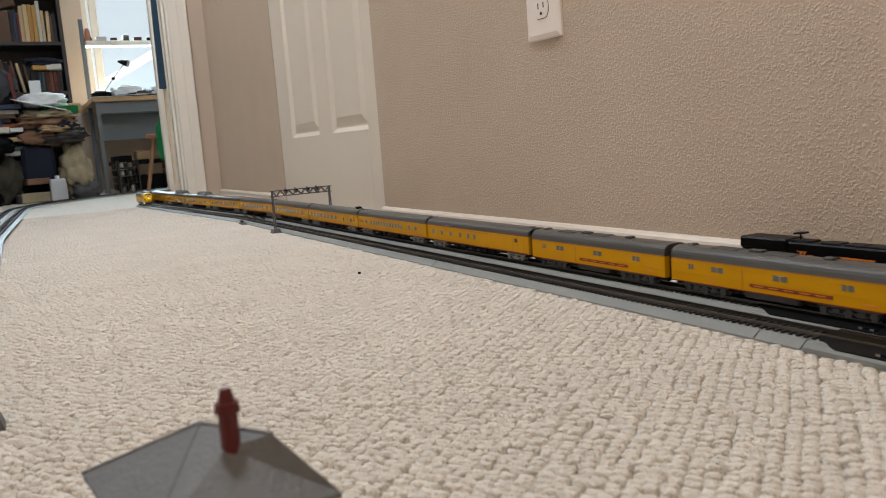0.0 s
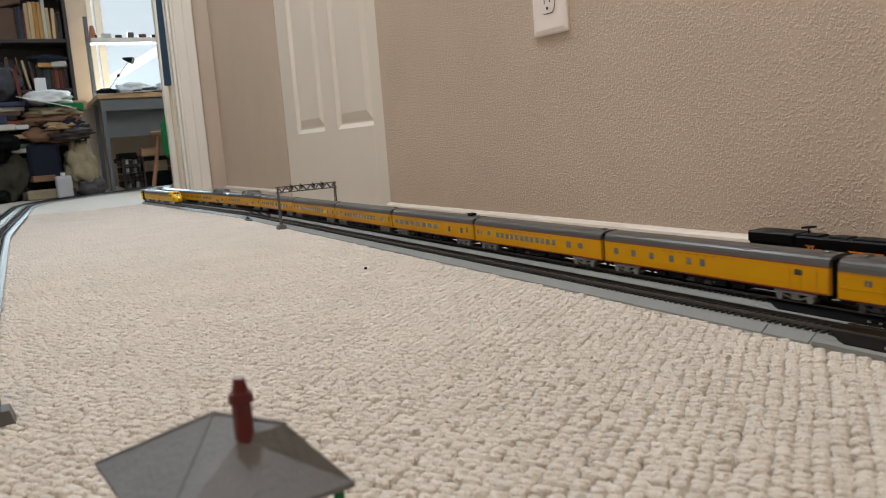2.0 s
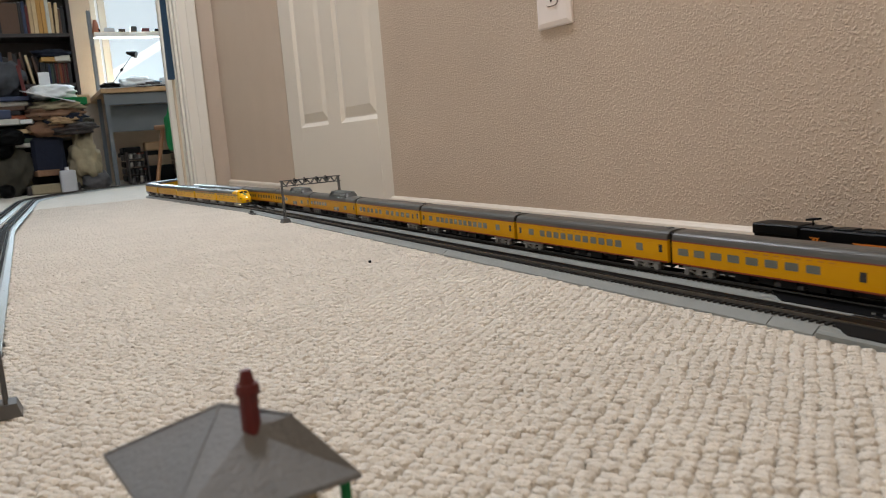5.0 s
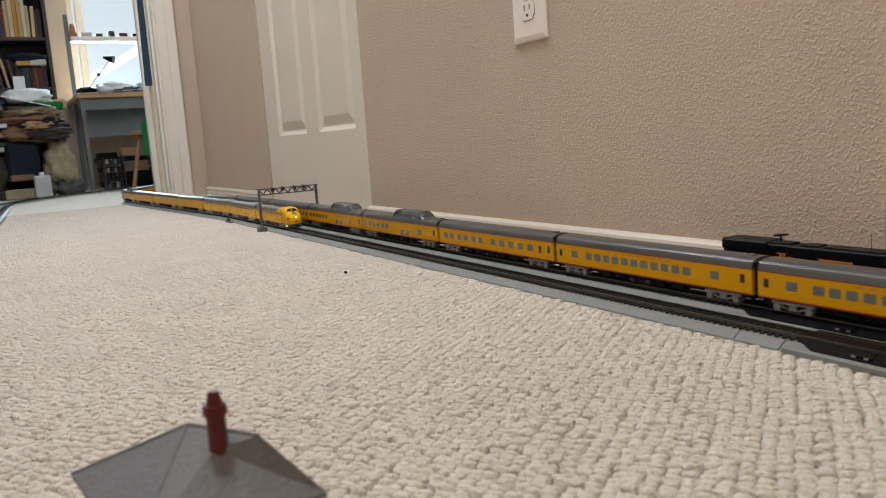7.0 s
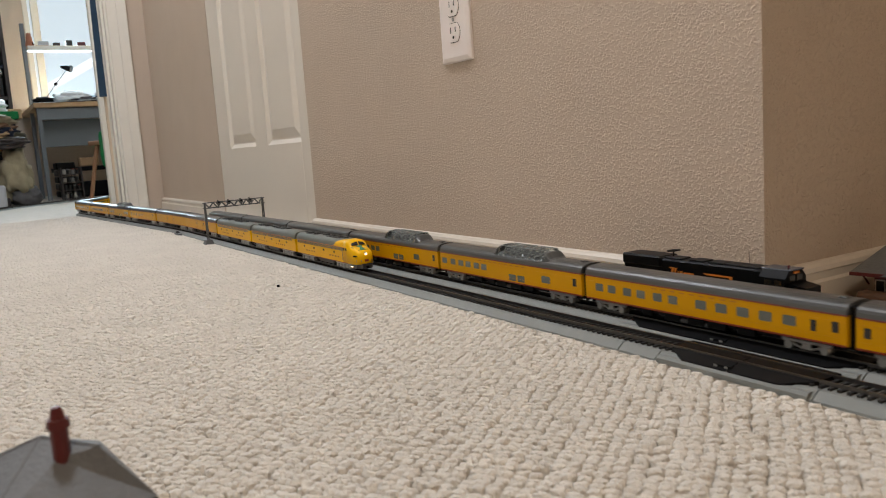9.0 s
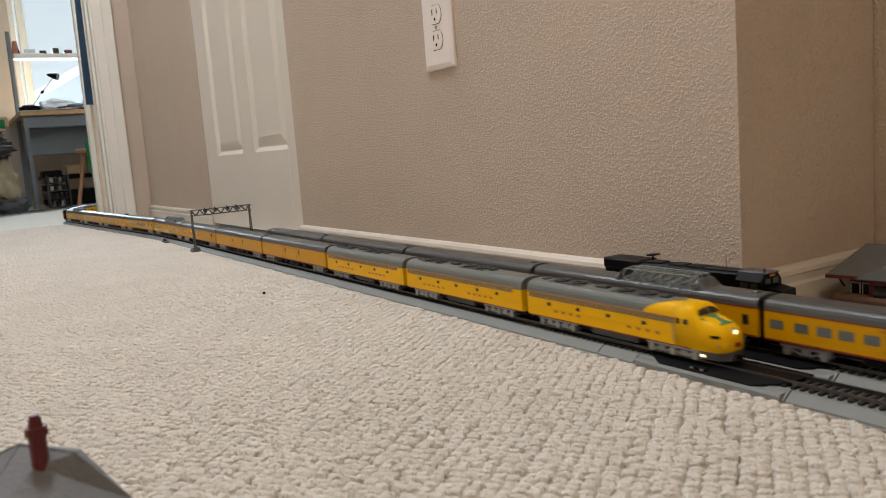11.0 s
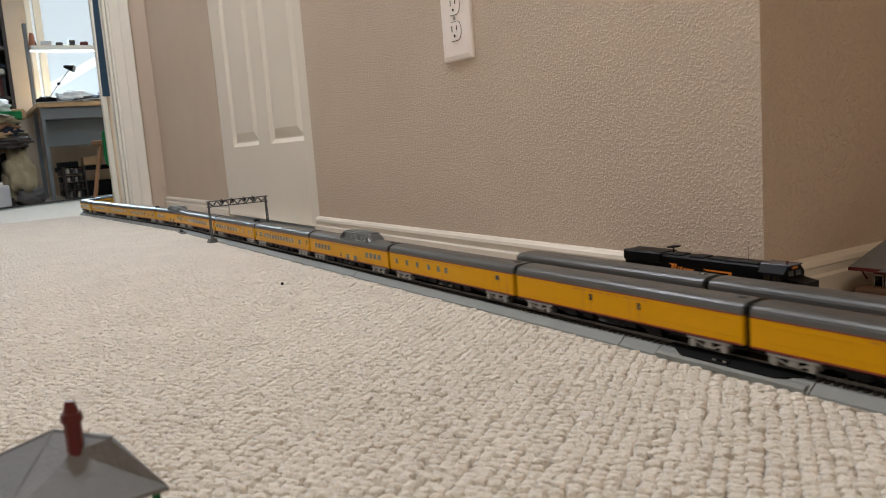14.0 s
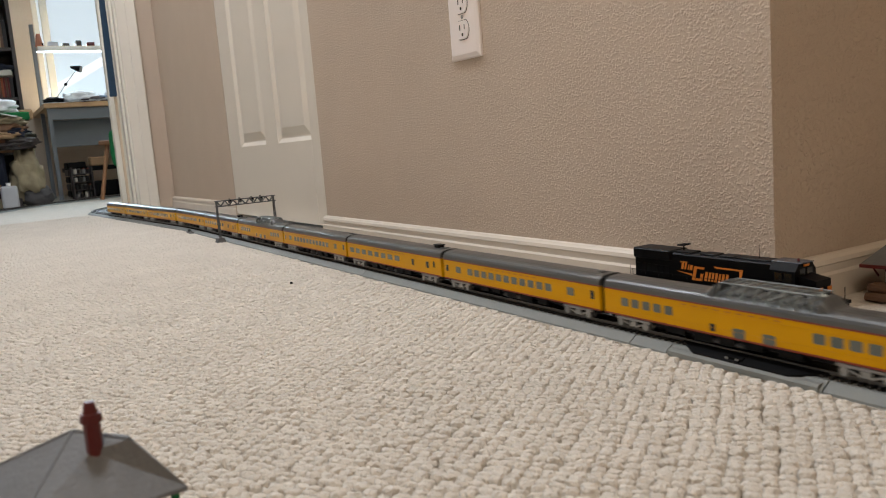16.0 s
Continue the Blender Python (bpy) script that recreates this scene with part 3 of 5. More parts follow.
        box(stack - 0.006, stack + 0.006, 0.0015, 0.0045, z2 - 0.0008, z2 + 0.0028, 0.0004, bm)
        part("roof_stack", bm, BLACK, car)
    if dome is not None:
        c, hl = dome, 0.055
        shell, ribs = [], bmesh.new()
        def dome_ring(x, sc):
            out = []
            for k in range(11):
                a = math.pi * k / 10
                out.append((x, 0.0148 * math.copysign(abs(math.cos(a)) ** 0.55, math.cos(a)) * (0.86 + 0.14 * sc), z2 - 0.0065 + 0.0160 * sc * math.sin(a) ** 0.6))
            return out
        prof = [(-hl, 0.45), (-hl + 0.006, 0.82), (-hl + 0.014, 1.0), (hl - 0.014, 1.0), (hl - 0.006, 0.82), (hl, 0.45)]
        d = part("dome", loft([dome_ring(c + a, b) for a, b in prof]), DOME, car, "clear ribbed dome glazing")
        d.visible_shadow = False
        for k in range(8):
            x = c - hl + 0.013 + k * (2 * hl - 0.026) / 7
            r = dome_ring(x, 1.0)
            bm = bmesh.new()
            for p, q in zip(r, r[1:]):
                rod(p, q, 0.0006, bm, 5)
            part("dome_rib", bm, RIBS, d)
        bm = bmesh.new()
        for yy in (-0.0110, 0.0, 0.0110):
            rod((c - hl + 0.012, yy, z2 + 0.0090), (c + hl - 0.012, yy, z2 + 0.0090), 0.0005, bm, 4)
        part("dome_ridge", bm, RIBS, d)
        for sg in (-1, 1):
            part("dome_shroud", loft([[(x, y * 1.02, z + 0.0004) for x, y, z in dome_ring(c + sg * a, b)] for a, b in ((hl + 0.006, 0.30), (hl, 0.45), (hl - 0.006, 0.82), (hl - 0.008, 0.87))]), ROOFG, d, "grey shroud closing the dome's end")
        part("dome_base", box(c - hl - 0.002, c + hl + 0.002, -0.0152, 0.0152, z2 - 0.009, z2 - 0.0042, 0.001), ROOFG, car)
        for k in range(8):
            part("seat", box(c - 0.043 + k * 0.0115, c - 0.037 + k * 0.0115, -0.010, 0.010, z2 - 0.0043, z2 + 0.001, 0.001), GREYP, car)
    return car


def row(x0, n, step, w=0.0085, h=0.0068, z=0.0248, kind="p"):
    return [(x0 + k * step, z, w, h, kind) for k in range(n)]


E_L = 0.1225


def e_ring(x, hw, zb, zs, zt, n=12):
    """Cross ring of a streamlined diesel: upright sides below, round roof above."""
    out = [(x, hw, zb)]
    for k in range(n + 1):
        a = math.pi * k / n
        out.append((x, hw * math.copysign(abs(math.cos(a)) ** 0.6, math.cos(a)), zs + (zt - zs) * math.sin(a) ** 0.8))
    out.append((x, -hw, zb))
    return out


def diesel(label, cab, style):
    """Streamlined diesel: cab unit with a bulldog nose, or booster. style: 'grille' or 'windowed'."""
    u = thing("diesel_locomotive", label, "locomotive", "streamlined diesels")
    unit = u
    hw, zb, zs, zt = 0.0170, 0.0100, 0.0330, 0.0458
    L = E_L
    front = L - 0.032 if cab else L
    yel = YELLOW2 if style == "grille" else YELLOW
    body = part("body", loft([[(x, -hw, zb), (x, -hw, zs), (x, hw, zs), (x, hw, zb)] for x in (-L, front)]), yel, u)
    roof = [e_ring(x, hw * 1.006, zs + 0.0002, zs + 0.0014, zt) for x in (-L, front - (0.0155 if cab else 0))]
    part("roof", loft(roof), ROOFE if style == "grille" else ROOFG, u)
    if cab:
        # nose and cab: rings shrink and lean towards the front
        rings = [e_ring(front - 0.016, hw * 1.004, zb, zs + 0.0012, zt + 0.0003), e_ring(front - 0.003, hw * 1.004, zb, zs + 0.001, zt + 0.0001), e_ring(front + 0.0015, hw * 0.995, zb, zs - 0.001, zt - 0.0018),
                 e_ring(front + 0.0062, hw * 0.975, zb, zs - 0.006, 0.0372), e_ring(front + 0.014, hw * 0.945, zb, zs - 0.0085, 0.0354), e_ring(front + 0.021, hw * 0.90, zb, zs - 0.0105, 0.0330),
                 e_ring(front + 0.0265, hw * 0.80, zb, zs - 0.0125, 0.0300), e_ring(front + 0.0300, hw * 0.64, zb + 0.0003, zs - 0.0145, 0.0268), e_ring(front + 0.0322, hw * 0.44, zb + 0.001, zs - 0.017, 0.0232), e_ring(front + 0.0330, hw * 0.2, zb + 0.004, 0.0150, 0.0190)]
        for sgn in (-1, 1):
            # painted shoulder that climbs from the eaves to the cab roof
            shoulder = []
            for i in range(8):
                f = i / 7
                arc = [math.pi / 2 * (0.05 + 0.95 * f ** 0.8) * j / 6 for j in range(7)]
                out = [(hw * math.cos(v) ** 0.6 * 1.010 if v < 1.57 else 0.0, zs + 0.0014 + (zt - zs - 0.0014) * math.sin(v) ** 0.8 + 0.00025) for v in arc]
                shoulder.append([(front - 0.050 + 0.0345 * f, sgn * q, r) for q, r in out] + [(front - 0.050 + 0.0345 * f, sgn * max(q - 0.001, 0), r - 0.0012) for q, r in reversed(out)])
            part("roof_shoulder", loft(shoulder), yel, unit)
        nose = part("nose", loft(rings), yel, u, "rounded yellow bulldog nose", True)
        for sgn in (-1, 1):
            q = [(front + 0.0025, sgn * 0.0012, 0.0427), (front + 0.0020, sgn * 0.0100, 0.0408), (front + 0.0052, sgn * 0.0118, 0.0372), (front + 0.0068, sgn * 0.0012, 0.0378)]
            bm = loft([[(a, b, c) for a, b, c in q], [(a + 0.0012, b, c + 0.0006) for a, b, c in q]])
            part("windscreen", bm, DARKPANE, nose, "dark windscreen pane")
            y = sgn * hw
            part("cab_window", box(front - 0.0070, front - 0.0020, min(y - sgn * 0.001, y + sgn * 0.0004), max(y - sgn * 0.001, y + sgn * 0.0004), 0.0295, 0.0342, 0.0004), DARKPANE, nose)
            part("cab_window", box(front - 0.0145, front - 0.0105, min(y - sgn * 0.001, y + sgn * 0.0004), max(y - sgn * 0.001, y + sgn * 0.0004), 0.0295, 0.0342, 0.0004), DARKPANE, nose)
            for nm, xa, ya, xb, yb, za, zc, mt in (("number_board", 0.0190, 0.0158, 0.0268, 0.0138, 0.0212, 0.0240, BLACK), ("wing", 0.0255, 0.0143, 0.0318, 0.0085, 0.0142, 0.0172, WING)):
                q = [(front + xa, sgn * ya, za), (front + xb, sgn * yb, za + 0.0006), (front + xb, sgn * yb, zc), (front + xa, sgn * ya, zc)]
                part(nm, loft([[(a - 0.0015, b - sgn * 0.003, c) for a, b, c in q], q]), mt, nose)
            part("handrail", rod((front - 0.017, sgn * (hw + 0.0008), 0.014), (front - 0.017, sgn * (hw + 0.0008), 0.030), 0.0004, None, 6), SILVER, u)
        q = [(front + 0.0080, -0.0128, 0.0345), (front + 0.0080, 0.0, 0.0366), (front + 0.0080, 0.0128, 0.0345), (front + 0.0235, 0.0075, 0.0306), (front + 0.0235, 0.0, 0.0318), (front + 0.0235, -0.0075, 0.0306)]
        part("glare_panel", loft([q, [(a, b, c + 0.0009) for a, b, c in q]]), GREENPANE, nose, "green glare panel on the nose top")
        part("headlight", rod((front + 0.0270, 0, 0.0262), (front + 0.0316, 0, 0.0256), 0.0021, None, 14), HEADLIGHT, nose, "lit warm headlight")
        part("headlight_ring", rod((front + 0.0260, 0, 0.0263), (front + 0.0311, 0, 0.0257), 0.0027, None, 14), SILVER, nose)
        bm = loft([[(front + 0.004, -0.0155, 0.0032), (front + 0.004, 0.0155, 0.0032), (front + 0.004, 0.0155, 0.0108), (front + 0.004, -0.0155, 0.0108)], [(front + 0.024, -0.0135, 0.0032), (front + 0.024, 0.0135, 0.0032), (front + 0.024, 0.0138, 0.0110), (front + 0.024, -0.0138, 0.0110)], [(front + 0.033, -0.0065, 0.0034), (front + 0.033, 0.0065, 0.0034), (front + 0.033, 0.0068, 0.0112), (front + 0.033, -0.0068, 0.0112)]])
        part("pilot", bm, SKIRT, u, "grey pilot skirt")
        part("coupler", box(front + 0.031, front + 0.036, -0.002, 0.002, 0.0045, 0.0080), BLACK, u)
        # glowing stud in place of the headlight's reflection on the front truck
        part("headlight_glint", rod((front + 0.010, -0.0158, 0.0062), (front + 0.0128, -0.0158, 0.0062), 0.0011, None, 8), HEADLIGHT, u)
        part("wing_emblem", box(front + 0.0300, front + 0.0334, -0.0035, 0.0035, 0.0140, 0.0180, 0.0005), RED, nose)
    for sgn in (-1, 1):
        y = sgn * hw
        def slab(name, x0, x1, z0, z1, t, mat, bev=0.0):
            return part(name, box(x0, x1, min(y - sgn * 0.001, y + sgn * t), max(y - sgn * 0.001, y + sgn * t), z0, z1, bev), mat, body)
        if style == "grille":
            for k in range(4):
                slab("grille_louvre", -L + 0.004, front - 0.016, 0.0290 + k * 0.0011, 0.0296 + k * 0.0011, 0.00035, ROOFE)
            slab("stripe", -L + 0.001, front - 0.012, 0.0338, 0.0346, 0.0003, ORANGE)
            for x in (-0.088, -0.045, -0.004, 0.040, 0.078):
                if x < front - 0.02:
                    slab("porthole", x - 0.0028, x + 0.0028, 0.0222, 0.0262, 0.0003, DARKPANE, 0.0006)
            for k in range(4 if cab else 5):
                for x0 in (-0.080, 0.020):
                    slab("lettering_bar", x0 + k * 0.011, x0 + k * 0.011 + 0.0048, 0.0168, 0.0192, 0.00025, LETTER)
        else:
            for x, w in ((-0.095, 0.0072), (-0.0608, 0.0155), (0.0121, 0.0160), (0.0785, 0.0120)):
                slab("window", x - w / 2, x + w / 2, 0.0235, 0.0292, 0.0003, PANE, 0.0005)
                slab("window_bar", x - 0.0004, x + 0.0004, 0.0236, 0.0291, 0.0005, YELLOW)
            slab("name_plate", -0.0216, 0.0647, 0.0148, 0.0180, 0.0003, RED)
            for k in range(5):
                slab("lettering_bar", -0.0165 + k * 0.0162, -0.0165 + k * 0.0162 + 0.0105, 0.0160, 0.0169, 0.0005, ORANGE)
            slab("lettering_bar", -0.075, -0.062, 0.0152, 0.0166, 0.0003, ORANGE)
            slab("lettering_bar", 0.092, 0.106, 0.0142, 0.0156, 0.0003, ORANGE)
            slab("stripe", -L + 0.001, L - 0.001, zs - 0.0002, zs + 0.0010, 0.0002, LETTER)
            slab("belt_rail", -L + 0.001, L - 0.001, 0.0300, 0.0303, 0.0003, yel)
            slab("door_seam", -0.0305, -0.0298, zb, zs - 0.002, 0.0003, LETTER)
        slab("stripe", -L + 0.001, front, zb - 0.0002, zb + 0.0008, 0.0003, RED)
        slab("panel_seam", -L + 0.001, front, 0.0200, 0.0203, 0.0003, yel)
    # roof fans, hatches and exhausts
    for x in ((-0.085, -0.060, 0.004, 0.030) if style == "grille" else (-0.062, 0.0)):
        if style == "grille":
            bm = rod((x, 0, zt - 0.0008), (x, 0, zt + 0.0018), 0.0085, None, 18)
            rod((x, 0, zt + 0.0018), (x, 0, zt + 0.0026), 0.0030, bm, 10)
            part("roof_fan", bm, FAN, u)
            part("fan_base", box(x - 0.012, x + 0.012, -0.009, 0.009, zt - 0.0012, zt + 0.0003, 0.0005), SKIRT, u)
        else:
            part("roof_hatch", box(x - 0.016, x + 0.016, -0.0075, 0.0075, zt - 0.0012, zt + 0.0006, 0.0006), SKIRT, u)
    part("exhaust", box(-0.034, -0.018, -0.004, 0.004, zt - 0.001, zt + 0.0022, 0.0008), FAN, u)
    part("exhaust", box(0.046, 0.056, -0.004, 0.004, zt - 0.001, zt + 0.0022, 0.0008), FAN, u)
    part("roof_vent", box(-0.112, -0.104, -0.0055, 0.0055, zt - 0.002, zt + 0.0016, 0.0012), SKIRT, u)
    part("fuel_tank", box(-0.030, 0.030, -0.0150, 0.0150, 0.0030, zb + 0.0005, 0.0015), SKIRT, u)
    part("underframe", box(-L + 0.003, front, -0.0130, 0.0130, 0.0062, zb + 0.0003), BLACK, u)
    tm = SILVER if style == "grille" else SKIRT
    truck(u, -0.078, 3, tm, 0.046)
    truck(u, 0.070 if cab else 0.078, 3, tm, 0.046)
    for sgn in (-1, 1):
        if cab and sgn > 0:
            continue
        part("diaphragm", box(min(sgn * L, sgn * (L + 0.0045)), max(sgn * L, sgn * (L + 0.0045)), -0.0105, 0.0105, 0.009, 0.040, 0.001), BLACK, u)
    return u


def baggage_windows():
    return [(-0.028, 0.0268, 0.0042, 0.0062, "d"), (0.036, 0.0268, 0.0042, 0.0062, "d")]


KINDS = {
    "baggage": lambda: passenger_car("yellow baggage car with grey roof and two sliding doors", baggage_windows(), doors=(-0.034, 0.030)),
    "six": lambda: passenger_car("yellow baggage and dormitory car with six small windows", [(x, 0.0250, 0.0068, 0.0072, "p") for x in (-0.1274, -0.098, -0.069, -0.0386, -0.0139, 0.0046)] + [(0.117, 0.0285, 0.0080, 0.0052, "d")], doors=(0.114, 0.141)),
    "oval": lambda: passenger_car("yellow lounge car with oval and square windows", [(-0.140, 0.0255, 0.0058, 0.0066, "o"), (-0.129, 0.0255, 0.0058, 0.0066, "o"), (-0.108, 0.0255, 0.0105, 0.0074, "o"), (0.108, 0.0255, 0.0105, 0.0074, "o"), (0.084, 0.0250, 0.0098, 0.0078, "p")] + row(-0.084, 12, 0.01235, 0.0082, 0.0072)),
    "diner": lambda: passenger_car("yellow dining car with a roof stack near one end", row(-0.1313, 8, 0.0222, 0.0145, 0.0074) + [(0.0712, 0.0240, 0.0064, 0.0085, "d"), (0.1115, 0.0240, 0.0074, 0.0085, "d"), (0.129, 0.0260, 0.0045, 0.0082, "d")], stack=0.118),
    "coach": lambda: passenger_car("yellow coach with a long row of square windows", [(-0.1385, 0.0250, 0.0055, 0.0080, "d"), (-0.112, 0.0250, 0.0115, 0.0080, "p"), (0.1037, 0.0250, 0.0110, 0.0082, "p"), (0.137, 0.0258, 0.0054, 0.0084, "d")] + row(-0.0855, 11, 0.0153, 0.0108, 0.0080)),
    "sleeper": lambda: passenger_car("yellow sleeping car with paired groups of windows", [(x, 0.0248, 0.0112, 0.0080, "p") for x in (-0.1263, -0.1078, -0.0855, -0.0669, -0.0448, -0.0254)] + row(0.0078, 5, 0.0226, 0.0123, 0.0082) + [(0.1195, 0.0242, 0.0048, 0.0092, "d"), (0.138, 0.0256, 0.0058, 0.0086, "d")]),
    "dome": lambda: passenger_car("yellow dome lounge car with clear glazed dome", row(-0.120, 5, 0.0135, 0.0092, 0.0078) + [(-0.018, 0.0175, 0.0050, 0.0062, "d"), (0.008, 0.0165, 0.0115, 0.0080, "p"), (0.036, 0.0165, 0.0115, 0.0080, "p")] + row(0.078, 4, 0.0140, 0.0098, 0.0078), dome=0.028),
    "dome_diner": lambda: passenger_car("yellow dome dining car with few windows and glazed dome", [(x, 0.0250, 0.0122, 0.0076, "p") for x in (-0.136, -0.114, -0.0944, -0.0768, -0.057, -0.040)] + [(0.0215, 0.0180, 0.0140, 0.0078, "p"), (0.0385, 0.0180, 0.0140, 0.0078, "p"), (0.086, 0.0225, 0.0155, 0.0080, "p"), (0.136, 0.0250, 0.0062, 0.0086, "d")], dome=0.034),
    "tail": lambda: passenger_car("yellow observation car with rounded tail", row(-0.118, 12, 0.0165, 0.0108, 0.0080) + [(0.118, 0.0256, 0.0052, 0.0080, "d")], end="round"),
    "lead": lambda: diesel("yellow streamlined diesel cab unit with lit headlight", True, "grille"),
    "booster": lambda: diesel("yellow streamlined diesel booster unit with grey roof", False, "grille"),
    "window_booster": lambda: diesel("orange-yellow booster unit with red name strip and windows", False, "windowed"),
}
MADE = {}


def rolling(kind):
    if kind not in MADE:
        MADE[kind] = KINDS[kind]()
        return MADE[kind]
    return copy_thing(MADE[kind], Matrix.Identity(4))


# order from the front; slot lengths between couplings
TRAIN_FAR = ["window_booster", "window_booster", "six", "oval", "diner", "coach", "coach", "sleeper", "dome_diner", "dome_diner", "sleeper", "coach", "tail"]
TRAIN_NEAR = ["lead", "booster", "booster", "baggage", "baggage", "six", "dome", "coach", "diner", "coach", "dome", "diner", "coach", "coach", "coach", "tail"]
# time and place of the coupling behind the fourth car (far train) and behind the third unit (near train)
RUN_FAR = [(0, -1.072), (0.5, -0.968), (1, -0.861), (1.5, -0.753), (2, -0.633), (2.5, -0.509), (3, -0.384), (3.5, -0.261), (4, -0.139), (5.25, 0.128), (6.5, 0.402), (7, 0.525), (7.5, 0.65), (8, 0.778), (8.5, 0.909), (9, 1.041),
           (10.25, 1.378), (11.5, 1.73), (12.5, 2.012), (13, 2.151), (14.5, 2.545), (16, 2.945)]
RUN_NEAR = [(0, -3.735), (1, -3.552), (2, -3.355), (2.5, -3.248), (3, -3.135), (3.5, -3.017), (4, -2.895), (5.25, -2.548), (6.5, -2.165), (7, -2.004), (7.5, -1.846), (8, -1.689), (8.5, -1.530), (9, -1.374), (10.25, -0.936), (11.5, -0.495), (12, -0.318), (12.5, -0.138),
            (13, 0.042), (13.5, 0.219), (14, 0.391), (14.5, 0.572), (15, 0.757), (15.5, 0.934), (16, 1.119)]


def slots(train, ref):
    """Offset of each car's middle from the reference coupling."""
    size = [0.255 if k in ("lead", "booster", "window_booster") else 0.302 for k in train]
    return [sum(size[i + 1:ref]) + size[i] / 2 if i < ref else -(sum(size[ref:i]) + size[i] / 2) for i in range(len(train))]


def place_on(route, lengths, s, half):
    a, b = at_arc(route, lengths, s + half), at_arc(route, lengths, s - half)
    m = (a + b) / 2
    return pose(m.x, m.y, ZR, 0, 0, math.degrees(math.atan2(a.y - b.y, a.x - b.x)))


CARS = []
for train, ref, route, lengths, run in ((TRAIN_FAR, 4, ROUTE_FAR, S_FAR, RUN_FAR), (TRAIN_NEAR, 3, ROUTE_NEAR, S_NEAR, RUN_NEAR)):
    for kind, off in zip(train, slots(train, ref)):
        CARS.append((rolling(kind), off, route, lengths, run))

# ---- models on the carpet ----


def signal_bridge(label, m):
    """Lattice bridge over the double line with four signal heads."""
    b = thing("signal_bridge", label, "model signal", "signal bridges", m)
    W, H = 0.138, 0.096
    for y in (0.0, W):
        f = part("footing", loft([[(-0.013, y - 0.010, 0), (0.013, y - 0.010, 0), (0.013, y + 0.010, 0), (-0.013, y + 0.010, 0)], [(-0.010, y - 0.007, 0.010), (0.010, y - 0.007, 0.010), (0.010, y + 0.007, 0.010), (-0.010, y + 0.007, 0.010)]]), GREYP, b)
        for sx in (-1, 1):
            part("post", rod((sx * 0.0075, y, 0.009), (sx * 0.0035, y, H), 0.0016, None, 4), GREYP, b)
        for k in range(7):
            za, zb = 0.010 + k * 0.012, 0.022 + k * 0.012
            wa, wb = 0.0075 - 0.004 * (za - 0.009) / 0.087, 0.0075 - 0.004 * (zb - 0.009) / 0.087
            s = 1 if k % 2 else -1
            part("lattice_bar", rod((s * wa, y, za), (-s * wb, y, zb), 0.0007, None, 4), GREYP, b)
    for x in (-0.0035, 0.0035):
        for z in (H - 0.0125, H):
            part("chord", box(x - 0.0010, x + 0.0010, -0.004, W + 0.004, z - 0.0010, z + 0.0010), GREYP, b)
        n = 14
        for k in range(n):
            ya, yb = W * k / n, W * (k + 1) / n
            za, zb = (H - 0.0125, H) if k % 2 else (H, H - 0.0125)
            part("web_bar", rod((x, ya, za), (x, yb, zb), 0.0009, None, 4), GREYP, b)
    part("walkway", box(-0.0032, 0.0032, -0.002, W + 0.002, H - 0.0132, H - 0.0126), GREYP, b)
    for y in (0.031, 0.055, 0.084, 0.106):
        hd = part("signal_head", rod((0.004, y, H - 0.003), (0.0060, y, H - 0.003), 0.0050, None, 14), GREYP, b)
        part("hood", rod((0.0065, y, H - 0.001), (0.0095, y, H - 0.001), 0.0020, None, 8), BLACK, hd)
        part("post_stub", box(-0.002, 0.002, y - 0.001, y + 0.001, H, H + 0.004), BLACK, b)
    return b


signal_bridge("grey lattice signal bridge spanning both tracks", pose(-1.38, -0.0185, 0))
signal_bridge("grey lattice signal bridge over the tracks by the other wall", pose(-0.245, -0.5705, 0, 0, 0, 180))


def hip_roof(bm, x0, x1, y0, y1, ze, zr, inset, t=0.0016):
    """A hipped roof shell with thick eaves; the ridge runs along x."""
    c = (y0 + y1) / 2
    lo = [(x0, y0, ze), (x1, y0, ze), (x1, y1, ze), (x0, y1, ze)]
    own = bmesh.new()
    v = [own.verts.new(p) for p in lo] + [own.verts.new((x0 + inset, c, zr)), own.verts.new((x1 - inset, c, zr))]
    u = [own.verts.new((p[0], p[1], ze - t)) for p in lo]
    for f in ((v[0], v[1], v[5], v[4]), (v[1], v[2], v[5]), (v[2], v[3], v[4], v[5]), (v[3], v[0], v[4])):
        own.faces.new(f)
    for i in range(4):
        j = (i + 1) % 4
        own.faces.new((u[i], u[j], v[j], v[i]))
    own.faces.new((u[3], u[2], u[1], u[0]))
    return merge(bm, own)


# small station by the camera: hipped roof over deep eaves
st = thing("model_station", "small station house with grey hipped roof and maroon chimney", "model building", "", pose(0.09, -0.479, 0))
ZE, ZT = 0.068, 0.0885
EL, EN, ER, EK = (-0.0075, -0.0445), (0.077, -0.035), (0.0705, 0.031), (-0.014, 0.0215)
PA, PB = (0.026, -0.005), (0.055, 0.0135)
own = bmesh.new()
v = [own.verts.new((x, y, ZE)) for x, y in (EL, EN, ER, EK)] + [own.verts.new((*PA, ZT)), own.verts.new((*PB, ZT)), own.verts.new((0.0490, -0.0010, 0.0850))]
u = [own.verts.new((x, y, ZE - 0.0018)) for x, y in (EL, EN, ER, EK)]
